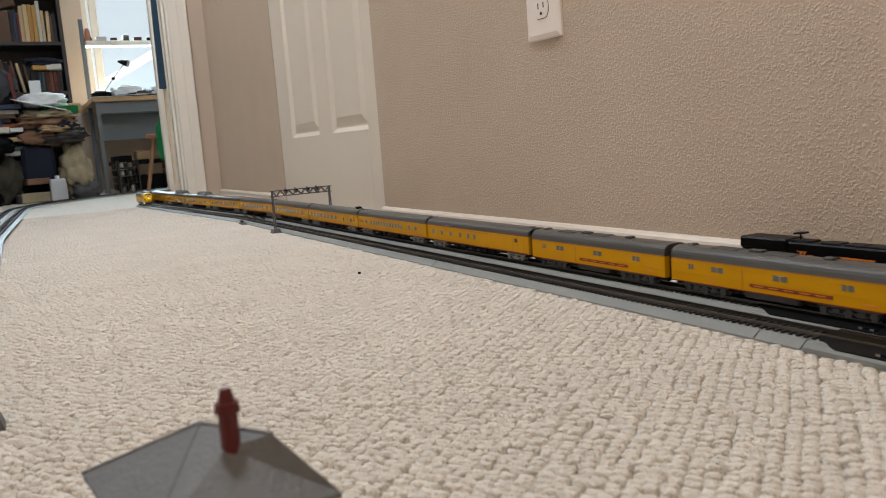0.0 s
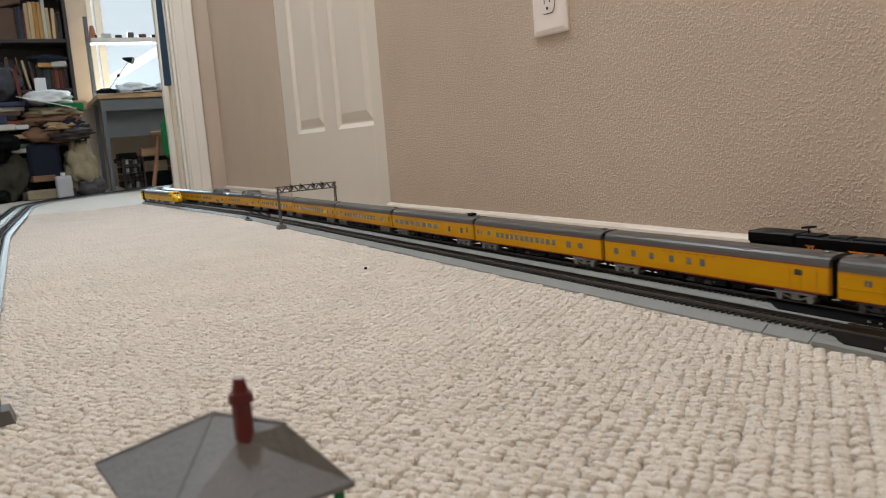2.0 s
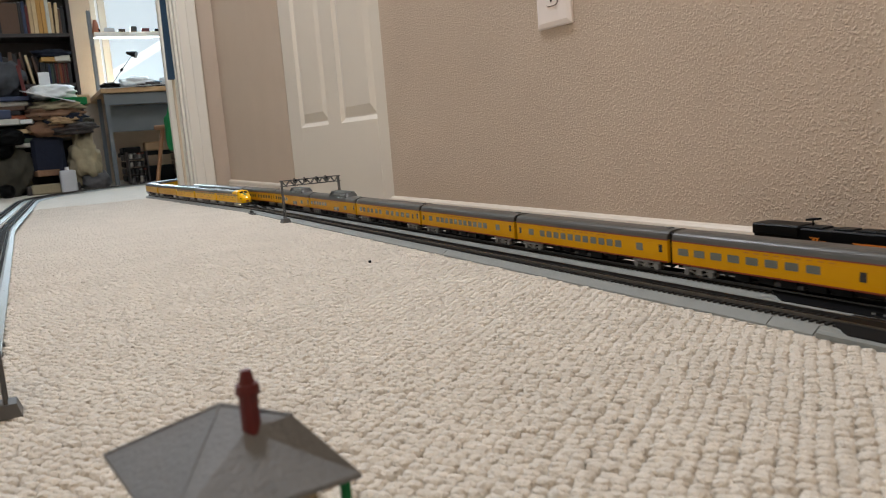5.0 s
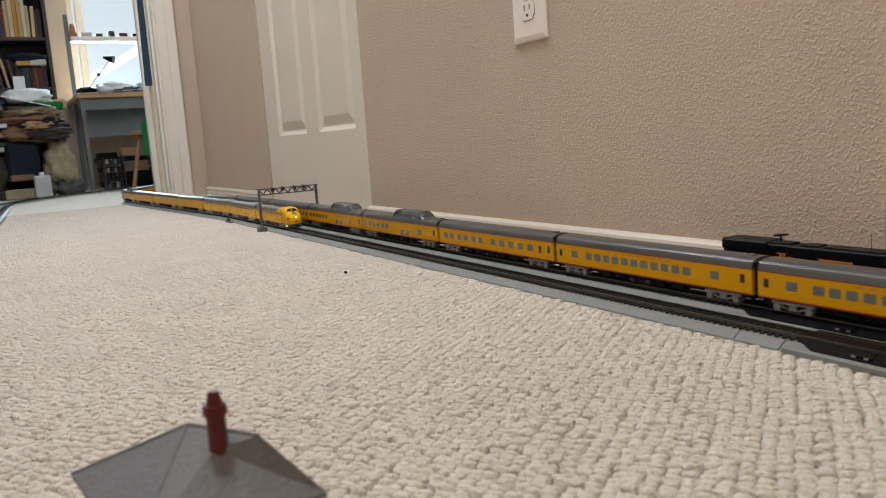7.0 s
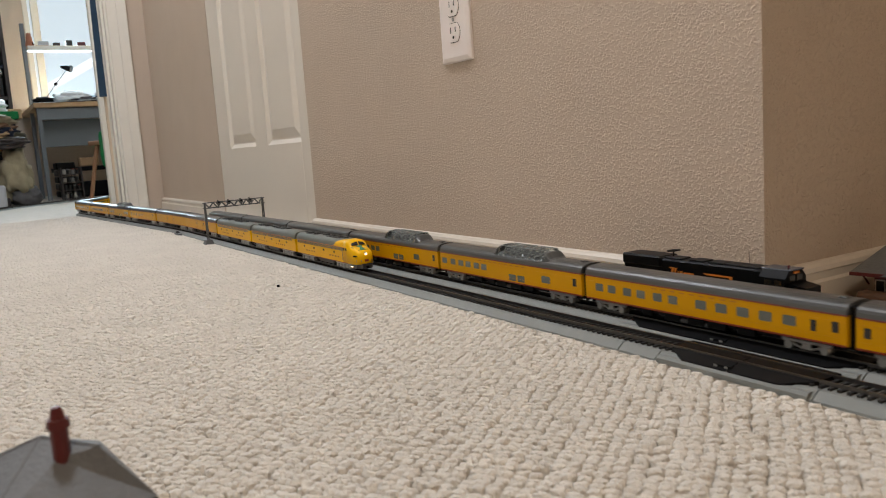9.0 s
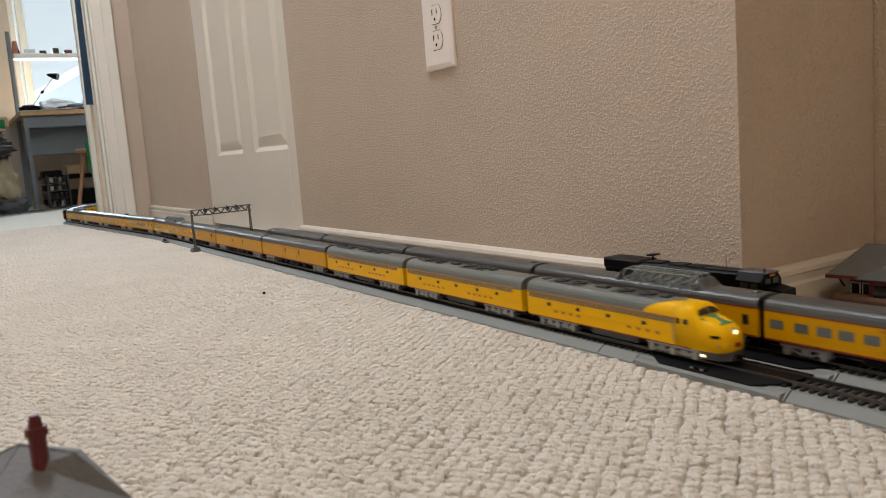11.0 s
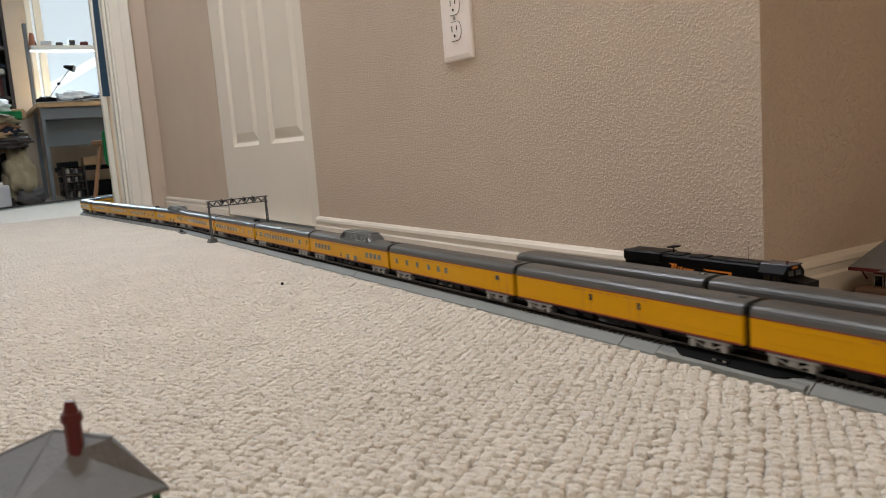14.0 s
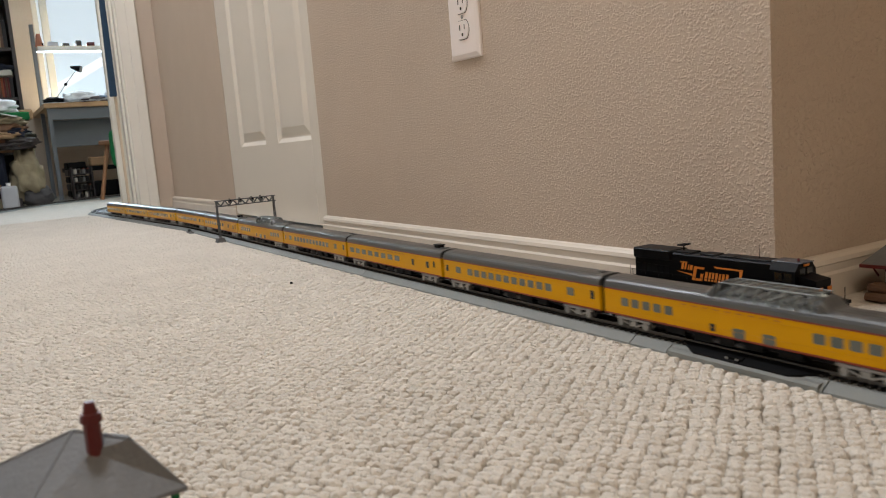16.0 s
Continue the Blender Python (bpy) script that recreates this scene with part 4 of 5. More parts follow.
for f4 in ((v[0], v[1], v[4]), (v[1], v[6], v[4]), (v[1], v[2], v[6]), (v[2], v[5], v[6]), (v[4], v[6], v[5]), (v[2], v[3], v[5]), (v[3], v[0], v[4], v[5])):
    own.faces.new(f4)
for i in range(4):
    own.faces.new((u[i], u[(i + 1) % 4], v[(i + 1) % 4], v[i]))
own.faces.new((u[3], u[2], u[1], u[0]))
bmesh.ops.recalc_face_normals(own, faces=own.faces[:])
part("roof", own, SHINGLE, st, "grey hipped shingle roof")
for p, q in ((PA, EL), (PA, EN)):
    part("hip_cap", rod((*p, ZT), (*q, ZE), 0.0007, None, 6), SHINGLE, st)
part("ridge_cap", rod((*PA, ZT), (*PB, ZT), 0.0008, None, 6), SHINGLE, st)
mid = ((EL[0] + ER[0]) / 2, (EL[1] + ER[1]) / 2)
ring = [(mid[0] + (p[0] - mid[0]) * 0.68, mid[1] + (p[1] - mid[1]) * 0.68) for p in (EL, EN, ER, EK)]
part("walls", loft([[(x, y, 0) for x, y in ring], [(x, y, ZE - 0.002) for x, y in ring]]), CREAMC, st, "cream station walls under deep eaves")
for p in (ER, EK):
    x, y = mid[0] + (p[0] - mid[0]) * 0.88, mid[1] + (p[1] - mid[1]) * 0.88
    part("eave_post", box(x - 0.0015, x + 0.0015, y - 0.0015, y + 0.0015, 0, ZE - 0.0015), GREENC, st)
CX, CY = 0.0482, 0.0008
ch = part("chimney", rod((CX, CY, 0.080), (CX, CY, 0.0985), 0.0034, None, 8), MAROON, st, "maroon chimney with a stepped cap")
part("chimney_cap", rod((CX, CY, 0.0975), (CX, CY, 0.1010), 0.0045, None, 10, 0.0040), MAROON, ch)
part("chimney_pot", rod((CX, CY, 0.1010), (CX, CY, 0.1058), 0.0030, None, 10, 0.0019), MAROON, ch)

# second station in the niche
s2 = thing("model_station", "maroon station house with grey roof in the niche beside the wall", "model building", "", pose(0.005, 0.330, 0, 0, 0, 6))
part("walls", box(0.006, 0.11, -0.030, 0.030, 0, 0.036), MAROON, s2)
part("roof", hip_roof(None, -0.012, 0.13, -0.046, 0.046, 0.036, 0.064, 0.022), SHINGLE, s2, "grey hipped roof")
part("fascia", box(-0.012, 0.13, -0.047, -0.0455, 0.0325, 0.0362), MAROON, s2)
bm = loft([[(0.024, -0.060, 0.036), (0.050, -0.060, 0.050), (0.076, -0.060, 0.036)], [(0.024, 0.0, 0.036), (0.050, 0.0, 0.050), (0.076, 0.0, 0.036)]])
part("porch_gable", bm, SHINGLE, s2)
part("bay", box(0.034, 0.066, -0.050, -0.0302, 0, 0.035), MAROON, s2)
part("bay_window", box(0.039, 0.061, -0.0515, -0.0502, 0.010, 0.029), DARKPANE, s2)
for x in (0.012, 0.024, 0.085, 0.1):
    w = part("window", box(x - 0.004, x + 0.004, -0.0312, -0.0302, 0.010, 0.026), DARKPANE, s2)
    part("window_frame", box(x - 0.005, x + 0.005, -0.0309, -0.0301, 0.0088, 0.0272), WHITE, s2)
for x in (0.0, 0.104):
    part("bracket", rod((x, -0.030, 0.022), (x, -0.044, 0.034), 0.0013, None, 4), MAROON, s2)
lg = thing("log_load", "small stack of brown logs beside the station", "model load", "", pose(0.012, 0.272, 0))
for k, (y, z) in enumerate(((0, 0.005), (0.010, 0.005), (0.020, 0.005), (0.005, 0.0135), (0.015, 0.0135))):
    part("log", rod((0.0, y, z), (0.055, y, z), 0.0048, None, 10), BROWN, lg)

# parked black diesel on a short track by the wall
sd = thing("siding_track", "short siding track with black ties beside the wall", "model track", "model railway tracks", pose(-0.04, 0.146, 0))
part("roadbed", loft([[(x, -0.017, 0), (x, -0.0135, 0.0058), (x, 0.0135, 0.0058), (x, 0.017, 0)] for x in (-0.20, 0.16)]), ROADBED, sd)
for y in (-0.0085, 0.0085):
    part("rail", box(-0.20, 0.16, y - 0.0006, y + 0.0006, 0.0078, 0.0108), RAIL, sd)
for k in range(49):
    piece("tie", tie_mesh, sd, pose(-0.197 + k * 0.0072, 0, -0.0009))

lo = thing("road_switcher", "black six-axle road diesel with orange markings, parked", "locomotive", "", pose(-0.060, 0.146, 0.0120))
L = 0.125
part("frame", box(-L, L, -0.0165, 0.0165, 0.0135, 0.0170, 0.0006), LOCO_BLACK, lo)
hood = part("long_hood", box(-L + 0.006, 0.062, -0.0125, 0.0125, 0.0170, 0.0500, 0.0014), LOCO_BLACK, lo)
part("radiator_hood", box(-L + 0.0055, -0.062, -0.0150, 0.0150, 0.0400, 0.0525, 0.0018), LOCO_BLACK, lo)
part("cab", loft([[(x, -0.0162, 0.017), (x, -0.0162, 0.0445), (x, -0.0100, 0.0520), (x, 0.0100, 0.0520), (x, 0.0162, 0.0445), (x, 0.0162, 0.017)] for x in (0.062, 0.090)]), LOCO_BLACK, lo)
part("cab_roof", box(0.060, 0.0925, -0.0105, 0.0105, 0.0518, 0.0530, 0.0005), material("blue_grey_cab_roof", srgb(66, 70, 78), 0.25, 0, 0.1, 60), lo)
part("short_hood", loft([[(0.090, -0.0125, 0.017), (0.090, -0.0125, 0.040), (0.090, 0.0125, 0.040), (0.090, 0.0125, 0.017)], [(0.108, -0.0115, 0.017), (0.108, -0.0115, 0.037), (0.108, 0.0115, 0.037), (0.108, 0.0115, 0.017)]]), LOCO_BLACK, lo)
for sgn in (-1, 1):
    part("cab_window", box(0.068, 0.076, min(sgn * 0.0155, sgn * 0.0166), max(sgn * 0.0155, sgn * 0.0166), 0.034, 0.0425), DARKPANE, lo)
    part("cab_window", box(0.0785, 0.0865, min(sgn * 0.0155, sgn * 0.0166), max(sgn * 0.0155, sgn * 0.0166), 0.034, 0.0425), DARKPANE, lo)
    part("windscreen", box(0.0895, 0.0906, min(sgn * 0.0015, sgn * 0.010), max(sgn * 0.0015, sgn * 0.010), 0.041, 0.0470), DARKPANE, lo)
    y = sgn * 0.0126
    # orange markings as plain slanted shapes: a small group over a tail, a larger group, a hooked stroke
    def slant(pts):
        out = [(px + (pz - 0.022) * 0.22 * -sgn, pz) for px, pz in pts]
        rings = [[(px, yy, pz) for px, pz in out] for yy in (y - sgn * 0.0008, y + sgn * 0.0003)]
        part("marking", loft(rings), ORANGE, hood)
    flip = 1 if sgn < 0 else -1
    def bars(x0, z0, z1, widths, gap):
        for w in widths:
            slant([(flip * x0, z0), (flip * (x0 + w), z0), (flip * (x0 + w), z1), (flip * x0, z1)])
            x0 += w + gap
    bars(-0.052, 0.0325, 0.0400, (0.0030, 0.0022), 0.0014)
    bars(-0.0432, 0.0325, 0.0385, (0.0014, 0.0034), 0.0014)
    slant([(flip * -0.056, 0.0415), (flip * -0.044, 0.0415), (flip * -0.046, 0.0403), (flip * -0.054, 0.0403)])
    slant([(flip * -0.058, 0.0300), (flip * -0.036, 0.0285), (flip * -0.036, 0.0262), (flip * -0.044, 0.0278)])
    bars(-0.0350, 0.0215, 0.0375, (0.0040,), 0.001)
    for za, zb in ((0.0215, 0.0240), (0.0350, 0.0375)):
        slant([(flip * -0.0305, za), (flip * -0.0215, za), (flip * -0.0215, zb), (flip * -0.0305, zb)])
    bars(-0.0250, 0.0242, 0.0300, (0.0036,), 0.001)
    bars(-0.0190, 0.0225, 0.0325, (0.0032, 0.0026, 0.0024, 0.0030, 0.0024, 0.0032, 0.0030), 0.0016)
    slant([(flip * -0.010, 0.0395), (flip * 0.026, 0.0395), (flip * 0.026, 0.0378), (flip * -0.006, 0.0378)])
    slant([(flip * 0.0222, 0.0376), (flip * 0.026, 0.0376), (flip * 0.026, 0.0300), (flip * 0.0238, 0.0300)])
    for k in range(6):
        x = -0.115 + k * 0.0085
        part("radiator_louvre", box(x, x + 0.006, min(y - sgn * 0.0008, y + sgn * 0.0005), max(y - sgn * 0.0008, y + sgn * 0.0005), 0.0215, 0.034), BLACK, hood)
    part("handrail", rod((-L + 0.004, sgn * 0.0162, 0.026), (0.058, sgn * 0.0162, 0.026), 0.0003, None, 5), LOCO_BLACK, lo)
    for k in range(9):
        x = -L + 0.006 + k * 0.020
        part("stanchion", rod((x, sgn * 0.0162, 0.017), (x, sgn * 0.0162, 0.026), 0.0003, None, 5), LOCO_BLACK, lo)
    part("end_rail", rod((-L, sgn * 0.014, 0.017), (-L, sgn * 0.014, 0.030), 0.0004, None, 5), SILVER, lo)
    part("end_rail", rod((0.120, sgn * 0.014, 0.017), (0.120, sgn * 0.014, 0.029), 0.0004, None, 5), LOCO_BLACK, lo)
    part("step_stripe", box(0.1092, 0.1098, min(sgn * 0.004, sgn * 0.010), max(sgn * 0.004, sgn * 0.010), 0.020, 0.030), ORANGE, lo)
part("number_board", box(0.0902, 0.0916, -0.0040, 0.0040, 0.0488, 0.0508), ORANGE, lo, "orange number board bar")
part("beacon", rod((0.083, 0, 0.053), (0.083, 0, 0.0555), 0.0012, None, 8), MAROON, lo)
for x, w in ((-0.050, 0.012), (-0.018, 0.010), (0.006, 0.010), (0.030, 0.014), (0.050, 0.008)):
    part("roof_fan", box(x - w, x + w - 0.001, -0.0085, 0.0085, 0.0498, 0.0518, 0.0006), LOCO_BLACK, lo)
bm = rod((-0.056, 0, 0.050), (-0.056, 0, 0.0590), 0.0009, None, 6)
for y in (-0.004, 0.0, 0.004):
    rod((-0.061, y, 0.0580), (-0.050, y, 0.0590), 0.0011, bm, 6)
part("horn", bm, LOCO_BLACK, lo)
part("antenna", rod((0.040, 0, 0.0505), (0.040, 0, 0.0665), 0.0003, None, 5), LOCO_BLACK, lo)
part("fuel_tank", box(-0.035, 0.035, -0.014, 0.014, 0.003, 0.0134, 0.002), LOCO_BLACK, lo)
lo.scale = (1.0, 0.95, 0.94)
truck(lo, -0.080, 3, LOCO_BLACK, 0.042)
truck(lo, 0.080, 3, LOCO_BLACK, 0.042)
part("coupler", box(L, L + 0.006, -0.002, 0.002, 0.006, 0.010), BLACK, lo)
part("pilot", box(0.118, 0.124, -0.015, 0.015, 0.003, 0.0134, 0.0006), LOCO_BLACK, lo)

# ---- outlet ----
ou = thing("wall_outlet", "white double wall outlet with wide cover plate", "outlet", "", pose(-0.577, YW, 0.384))
part("cover_plate", loft([[(-0.042, 0.0, -0.064), (0.042, 0.0, -0.064), (0.042, 0.0, 0.064), (-0.042, 0.0, 0.064)], [(-0.042, -0.003, -0.064), (0.042, -0.003, -0.064), (0.042, -0.003, 0.064), (-0.042, -0.003, 0.064)], [(-0.040, -0.0048, -0.062), (0.040, -0.0048, -0.062), (0.040, -0.0048, 0.062), (-0.040, -0.0048, 0.062)], [(-0.034, -0.0062, -0.056), (0.034, -0.0062, -0.056), (0.034, -0.0062, 0.056), (-0.034, -0.0062, 0.056)]]), PLATE, ou)
for z in (-0.0195, 0.0195):
    ring = []
    for k in range(20):
        a = 2 * math.pi * k / 20
        ring.append((0.0172 * math.cos(a), max(-0.0142, min(0.0142, 0.0172 * math.sin(a)))))
    so = part("socket", loft([[(p, -0.006, z + q) for p, q in ring], [(p * 0.97, -0.0078, z + q * 0.97) for p, q in ring]]), PLATE, ou)
    part("socket_gap", loft([[(p * 1.05, -0.0060, z + q * 1.05) for p, q in ring], [(p * 1.05, -0.00635, z + q * 1.05) for p, q in ring]]), DARKPANE, ou)
    part("slot", box(-0.0075, -0.0055, -0.0081, -0.0070, z - 0.0005, z + 0.0085), DARKPANE, so)
    part("slot", box(0.0055, 0.0075, -0.0081, -0.0070, z + 0.0005, z + 0.0080), DARKPANE, so)
    part("earth_hole", rod((0, -0.0070, z - 0.0070), (0, -0.0081, z - 0.0070), 0.0024, None, 10), DARKPANE, so)
part("screw", rod((0, -0.006, 0), (0, -0.0071, 0), 0.0030, None, 12), SILVER, ou)

# ---- the far room ----
rnd = random.Random(7)


def worktable():
    """Steel desk with a wooden top, splayed legs and a shelf on uprights."""
    d = thing("desk", "grey steel desk with wooden top under the window", "desk", "", pose(-5.32, 0.315, 0))
    part("top", box(-0.71, 0.29, -0.36, 0.46, 0.575, 0.605, 0.003), WOOD, d, "pale wooden desk top")
    part("apron", box(0.24, 0.262, -0.33, 0.44, 0.500, 0.574, 0.003), STEEL, d)
    part("modesty_panel", box(0.10, 0.112, -0.32, 0.44, 0.335, 0.505, 0.002), STEEL, d)
    for y in (-0.33, 0.43):
        for x in (-0.24, 0.25):
            part("leg", loft([[(x - 0.016, y - 0.012, 0), (x + 0.016, y - 0.012, 0), (x + 0.016, y + 0.012, 0), (x - 0.016, y + 0.012, 0)], [(x - 0.022, y - 0.012, 0.574), (x + 0.022, y - 0.012, 0.574), (x + 0.022, y + 0.012, 0.574), (x - 0.022, y + 0.012, 0.574)]]), STEEL, d)
    return d


worktable()
sh = thing("window_shelf", "pale wooden shelf on grey steel uprights across the window", "shelf", "", pose(-5.55, 0.315, 0))
part("board", box(-0.07, 0.07, -0.31, 0.45, 0.985, 1.012, 0.003), WOOD, sh)
part("front_edge", box(0.0702, 0.082, -0.31, 0.45, 0.978, 1.008, 0.002), WHITE, sh)
for y in (-0.325, 0.462):
    part("upright", box(-0.02, 0.02, y - 0.012, y + 0.012, 0.606, 1.16, 0.002), STEEL, sh)

lp = thing("desk_lamp", "dark jointed desk lamp with dome shade", "lamp", "", pose(-5.28, 0.035, 0.605))
part("base", rod((0, 0, 0), (0, 0, 0.018), 0.05, None, 18), BLACK, lp)
part("arm", rod((0, 0.0, 0.018), (-0.01, 0.09, 0.135), 0.0032, None, 8), STEEL, lp)
part("arm", rod((-0.01, 0.09, 0.135), (-0.02, 0.165, 0.225), 0.0032, None, 8), STEEL, lp)
part("joint", rod((-0.02, 0.09, 0.135), (0.0, 0.09, 0.135), 0.011, None, 10), BLACK, lp)
part("shade", rod((-0.02, 0.150, 0.242), (-0.005, 0.190, 0.230), 0.013, None, 18, 0.024), BLACK, lp)
part("reflector", rod((-0.006, 0.1895, 0.2302), (-0.0035, 0.194, 0.2288), 0.022, None, 18, 0.023), STEEL, lp)
part("crown", rod((-0.026, 0.132, 0.2475), (-0.0201, 0.1497, 0.2421), 0.007, None, 14, 0.013), BLACK, lp)


def crumpled(name, label, cat, at, size, mat, seed, rough=0.25, rot=0.0):
    """A soft heap: a squashed ball with folds."""
    t = bmesh.new()
    bmesh.ops.create_icosphere(t, subdivisions=4, radius=1.0)
    for v in t.verts:
        n = noise.noise(v.co * 2.1 + Vector((seed, 0, 0))) * rough + noise.noise(v.co * 5.3 + Vector((0, seed, 0))) * rough * 0.5
        c = v.co.normalized() * (1 + n)
        z = c.z
        c.x, c.y = math.copysign(abs(c.x) ** 0.8, c.x), math.copysign(abs(c.y) ** 0.8, c.y)
        v.co = Vector((c.x * size[0] / 2, c.y * size[1] / 2, max(z, -0.85) * size[2] / 2 + size[2] * 0.42))
    ob = part(name, t, mat, None, "", True)
    ob.matrix_basis = pose(*at, 0, 0, rot)
    return tagged(ob, label, cat)


def slab_thing(name, label, cat, at, size, mat, rot=0.0, tilt=0.0, roll=0.0, group=""):
    ob = part(name, box(-size[0] / 2, size[0] / 2, -size[1] / 2, size[1] / 2, 0, size[2], min(size) * 0.12), mat)
    ob.matrix_basis = pose(*at, roll, tilt, rot)
    return tagged(ob, label, cat, group)


def book(at, size, mat, lean=0.0, label="hardback book standing on the shelf"):
    b = thing("book", label, "book", "books on the bookcase", pose(*at, lean, 0, 0))
    x, y, z = size
    part("cover", box(-x / 2, x / 2, -y / 2, y / 2, 0, z, 0.001), mat, b)
    part("page_block", box(-x / 2 + 0.004, x / 2 + 0.001, -y / 2 + 0.003, y / 2 - 0.003, z + 0.0002, z + 0.001), PAPER, b)
    return b


# bookcase
bc = thing("bookcase", "dark brown bookcase crowded with books", "bookcase", "", pose(-5.25, -0.50, 0))
for y in (-0.52, 0.34):
    part("side", box(-0.14, 0.14, y - 0.011, y + 0.011, 0, 1.9, 0.002), DARKWOOD, bc)
part("back", box(-0.14, -0.132, -0.509, 0.329, 0, 1.9), DARKWOOD, bc)
for z in (0.02, 0.33, 0.655, 0.955, 1.27, 1.58, 1.88):
    part("shelf", box(-0.13, 0.14, -0.508, 0.328, z - 0.022, z, 0.002), DARKWOOD, bc)
book_cols = [material("book_" + n, srgb(*c), 0.6, 0, 0.08, 40) for n, c in (("red", (104, 40, 36)), ("cream", (206, 180, 140)), ("blue", (50, 62, 92)), ("ochre", (196, 150, 84)), ("brown", (96, 70, 54)), ("black", (36, 34, 36)), ("orange", (150, 78, 48)), ("white", (206, 204, 196)), ("green", (62, 80, 66)))]
BC = {n: m for n, m in zip(("red", "cream", "blue", "ochre", "brown", "black", "orange", "white", "green"), book_cols)}


def book_row(shelf_z, y, books):
    """Books from the shelf's end inwards: thickness, height, colour, lean."""
    for w, h, col, lean in books:
        book((-5.20 + rnd.uniform(-0.012, 0.012), y - w / 2, shelf_z), (0.16, w, h), BC[col], lean)
        y -= w + 0.0015 + abs(lean) * 0.0022


book_row(0.957, -0.184, [(0.021, 0.160, "black", 0), (0.016, 0.150, "brown", 0), (0.018, 0.180, "cream", -2), (0.018, 0.185, "cream", 0), (0.019, 0.240, "white", 0), (0.023, 0.215, "ochre", 0), (0.022, 0.220, "ochre", 0), (0.024, 0.218, "cream", 0), (0.020, 0.212, "cream", 0), (0.014, 0.165, "red", 0),
                         (0.018, 0.190, "blue", 0), (0.018, 0.186, "black", 0), (0.098, 0.180, "brown", 0), (0.020, 0.20, "black", 0), (0.030, 0.13, "red", 0), (0.026, 0.17, "black", 3), (0.030, 0.19, "blue", 0), (0.022, 0.21, "brown", 0), (0.030, 0.18, "black", 0), (0.026, 0.20, "green", 0), (0.030, 0.17, "brown", 0), (0.030, 0.20, "black", 0)])
book_row(0.657, -0.190, [(0.016, 0.115, "black", 0), (0.010, 0.120, "red", 0), (0.009, 0.122, "brown", 0), (0.010, 0.122, "red", 0), (0.012, 0.120, "orange", 0), (0.009, 0.120, "brown", 0), (0.012, 0.123, "red", 0), (0.010, 0.118, "black", 0), (0.012, 0.120, "green", 0), (0.012, 0.116, "blue", 0), (0.012, 0.120, "black", 0),
                         (0.030, 0.130, "black", 0), (0.014, 0.165, "brown", 9), (0.014, 0.175, "cream", 9), (0.012, 0.190, "brown", 7), (0.016, 0.150, "red", 0), (0.024, 0.18, "black", 0), (0.020, 0.19, "brown", 0), (0.030, 0.16, "black", 0), (0.026, 0.19, "blue", 0), (0.030, 0.17, "black", 0), (0.03, 0.18, "brown", 0)])
book_row(1.272, -0.184, [(0.025, 0.20, "black", 0), (0.020, 0.22, "cream", 0), (0.030, 0.19, "brown", 0), (0.024, 0.21, "ochre", 0), (0.030, 0.22, "black", 0), (0.024, 0.18, "red", 0), (0.030, 0.2, "cream", 0), (0.028, 0.2, "blue", 0), (0.030, 0.21, "black", 0), (0.028, 0.2, "brown", 0), (0.03, 0.19, "green", 0)])
slab_thing("box_of_slides", "worn brown box tilted on the standing books", "box", (-5.17, -0.475, 1.150), (0.12, 0.165, 0.045), BC["brown"], 4, 0, 14)
slab_thing("book", "brown book lying flat across the small ones", "book", (-5.16, -0.305, 0.784), (0.15, 0.10, 0.028), BC["ochre"], 4, 0, 0, "books on the bookcase")
slab_thing("book", "white paperback lying flat across the small ones", "book", (-5.15, -0.225, 0.784), (0.15, 0.085, 0.034), BC["white"], -6, 0, 0, "books on the bookcase")
crumpled("folded_clothes", "navy cloth lying over the books", "clothes", (-5.14, -0.275, 0.812), (0.14, 0.22, 0.05), NAVY, 92, 0.4)

# heap in front of the bookcase, on the floor
slab_thing("storage_box", "dark storage crate under the heap", "box", (-4.86, -0.60, 0), (0.30, 0.46, 0.26), BLACK, 4)
slab_thing("storage_box", "navy fabric storage box standing on the floor", "box", (-4.74, -0.40, 0.10), (0.16, 0.17, 0.22), NAVY, 3)
slab_thing("wooden_board", "low wooden board under the navy box", "board", (-4.74, -0.40, 0.0), (0.22, 0.28, 0.05), DARKWOOD, 3)
slab_thing("parcel", "low cream paper parcel on the floor", "parcel", (-4.64, -0.43, 0), (0.10, 0.15, 0.055), CREAMC, -6)
slab_thing("parcel", "flat tan parcel lying on another", "parcel", (-4.68, -0.42, 0.100), (0.12, 0.12, 0.035), TANC, 10)
crumpled("canvas_bag", "sagging olive canvas bag on the floor", "bag", (-4.76, -0.60, 0), (0.24, 0.24, 0.30), OLIVE, 3.1, 0.4)
crumpled("black_shoe", "black shoe lying at the heap's foot", "shoe", (-4.58, -0.63, 0), (0.16, 0.08, 0.08), BLACK, 8.2, 0.12)
jug = thing("plastic_jug", "milky plastic jug with white cap on the floor", "jug", "", pose(-4.58, -0.318, 0))
part("body", box(-0.05, 0.05, -0.042, 0.042, 0, 0.125, 0.012, None, 3), JUGP, jug)
part("cap", rod((0, 0, 0.125), (0, 0, 0.143), 0.012, None, 12), PAPER, jug)
crumpled("wrapped_parcel", "cream plastic-wrapped bundle on the floor", "bundle", (-4.72, -0.21, 0.03), (0.20, 0.17, 0.30), CREAMC, 5.0, 0.5)
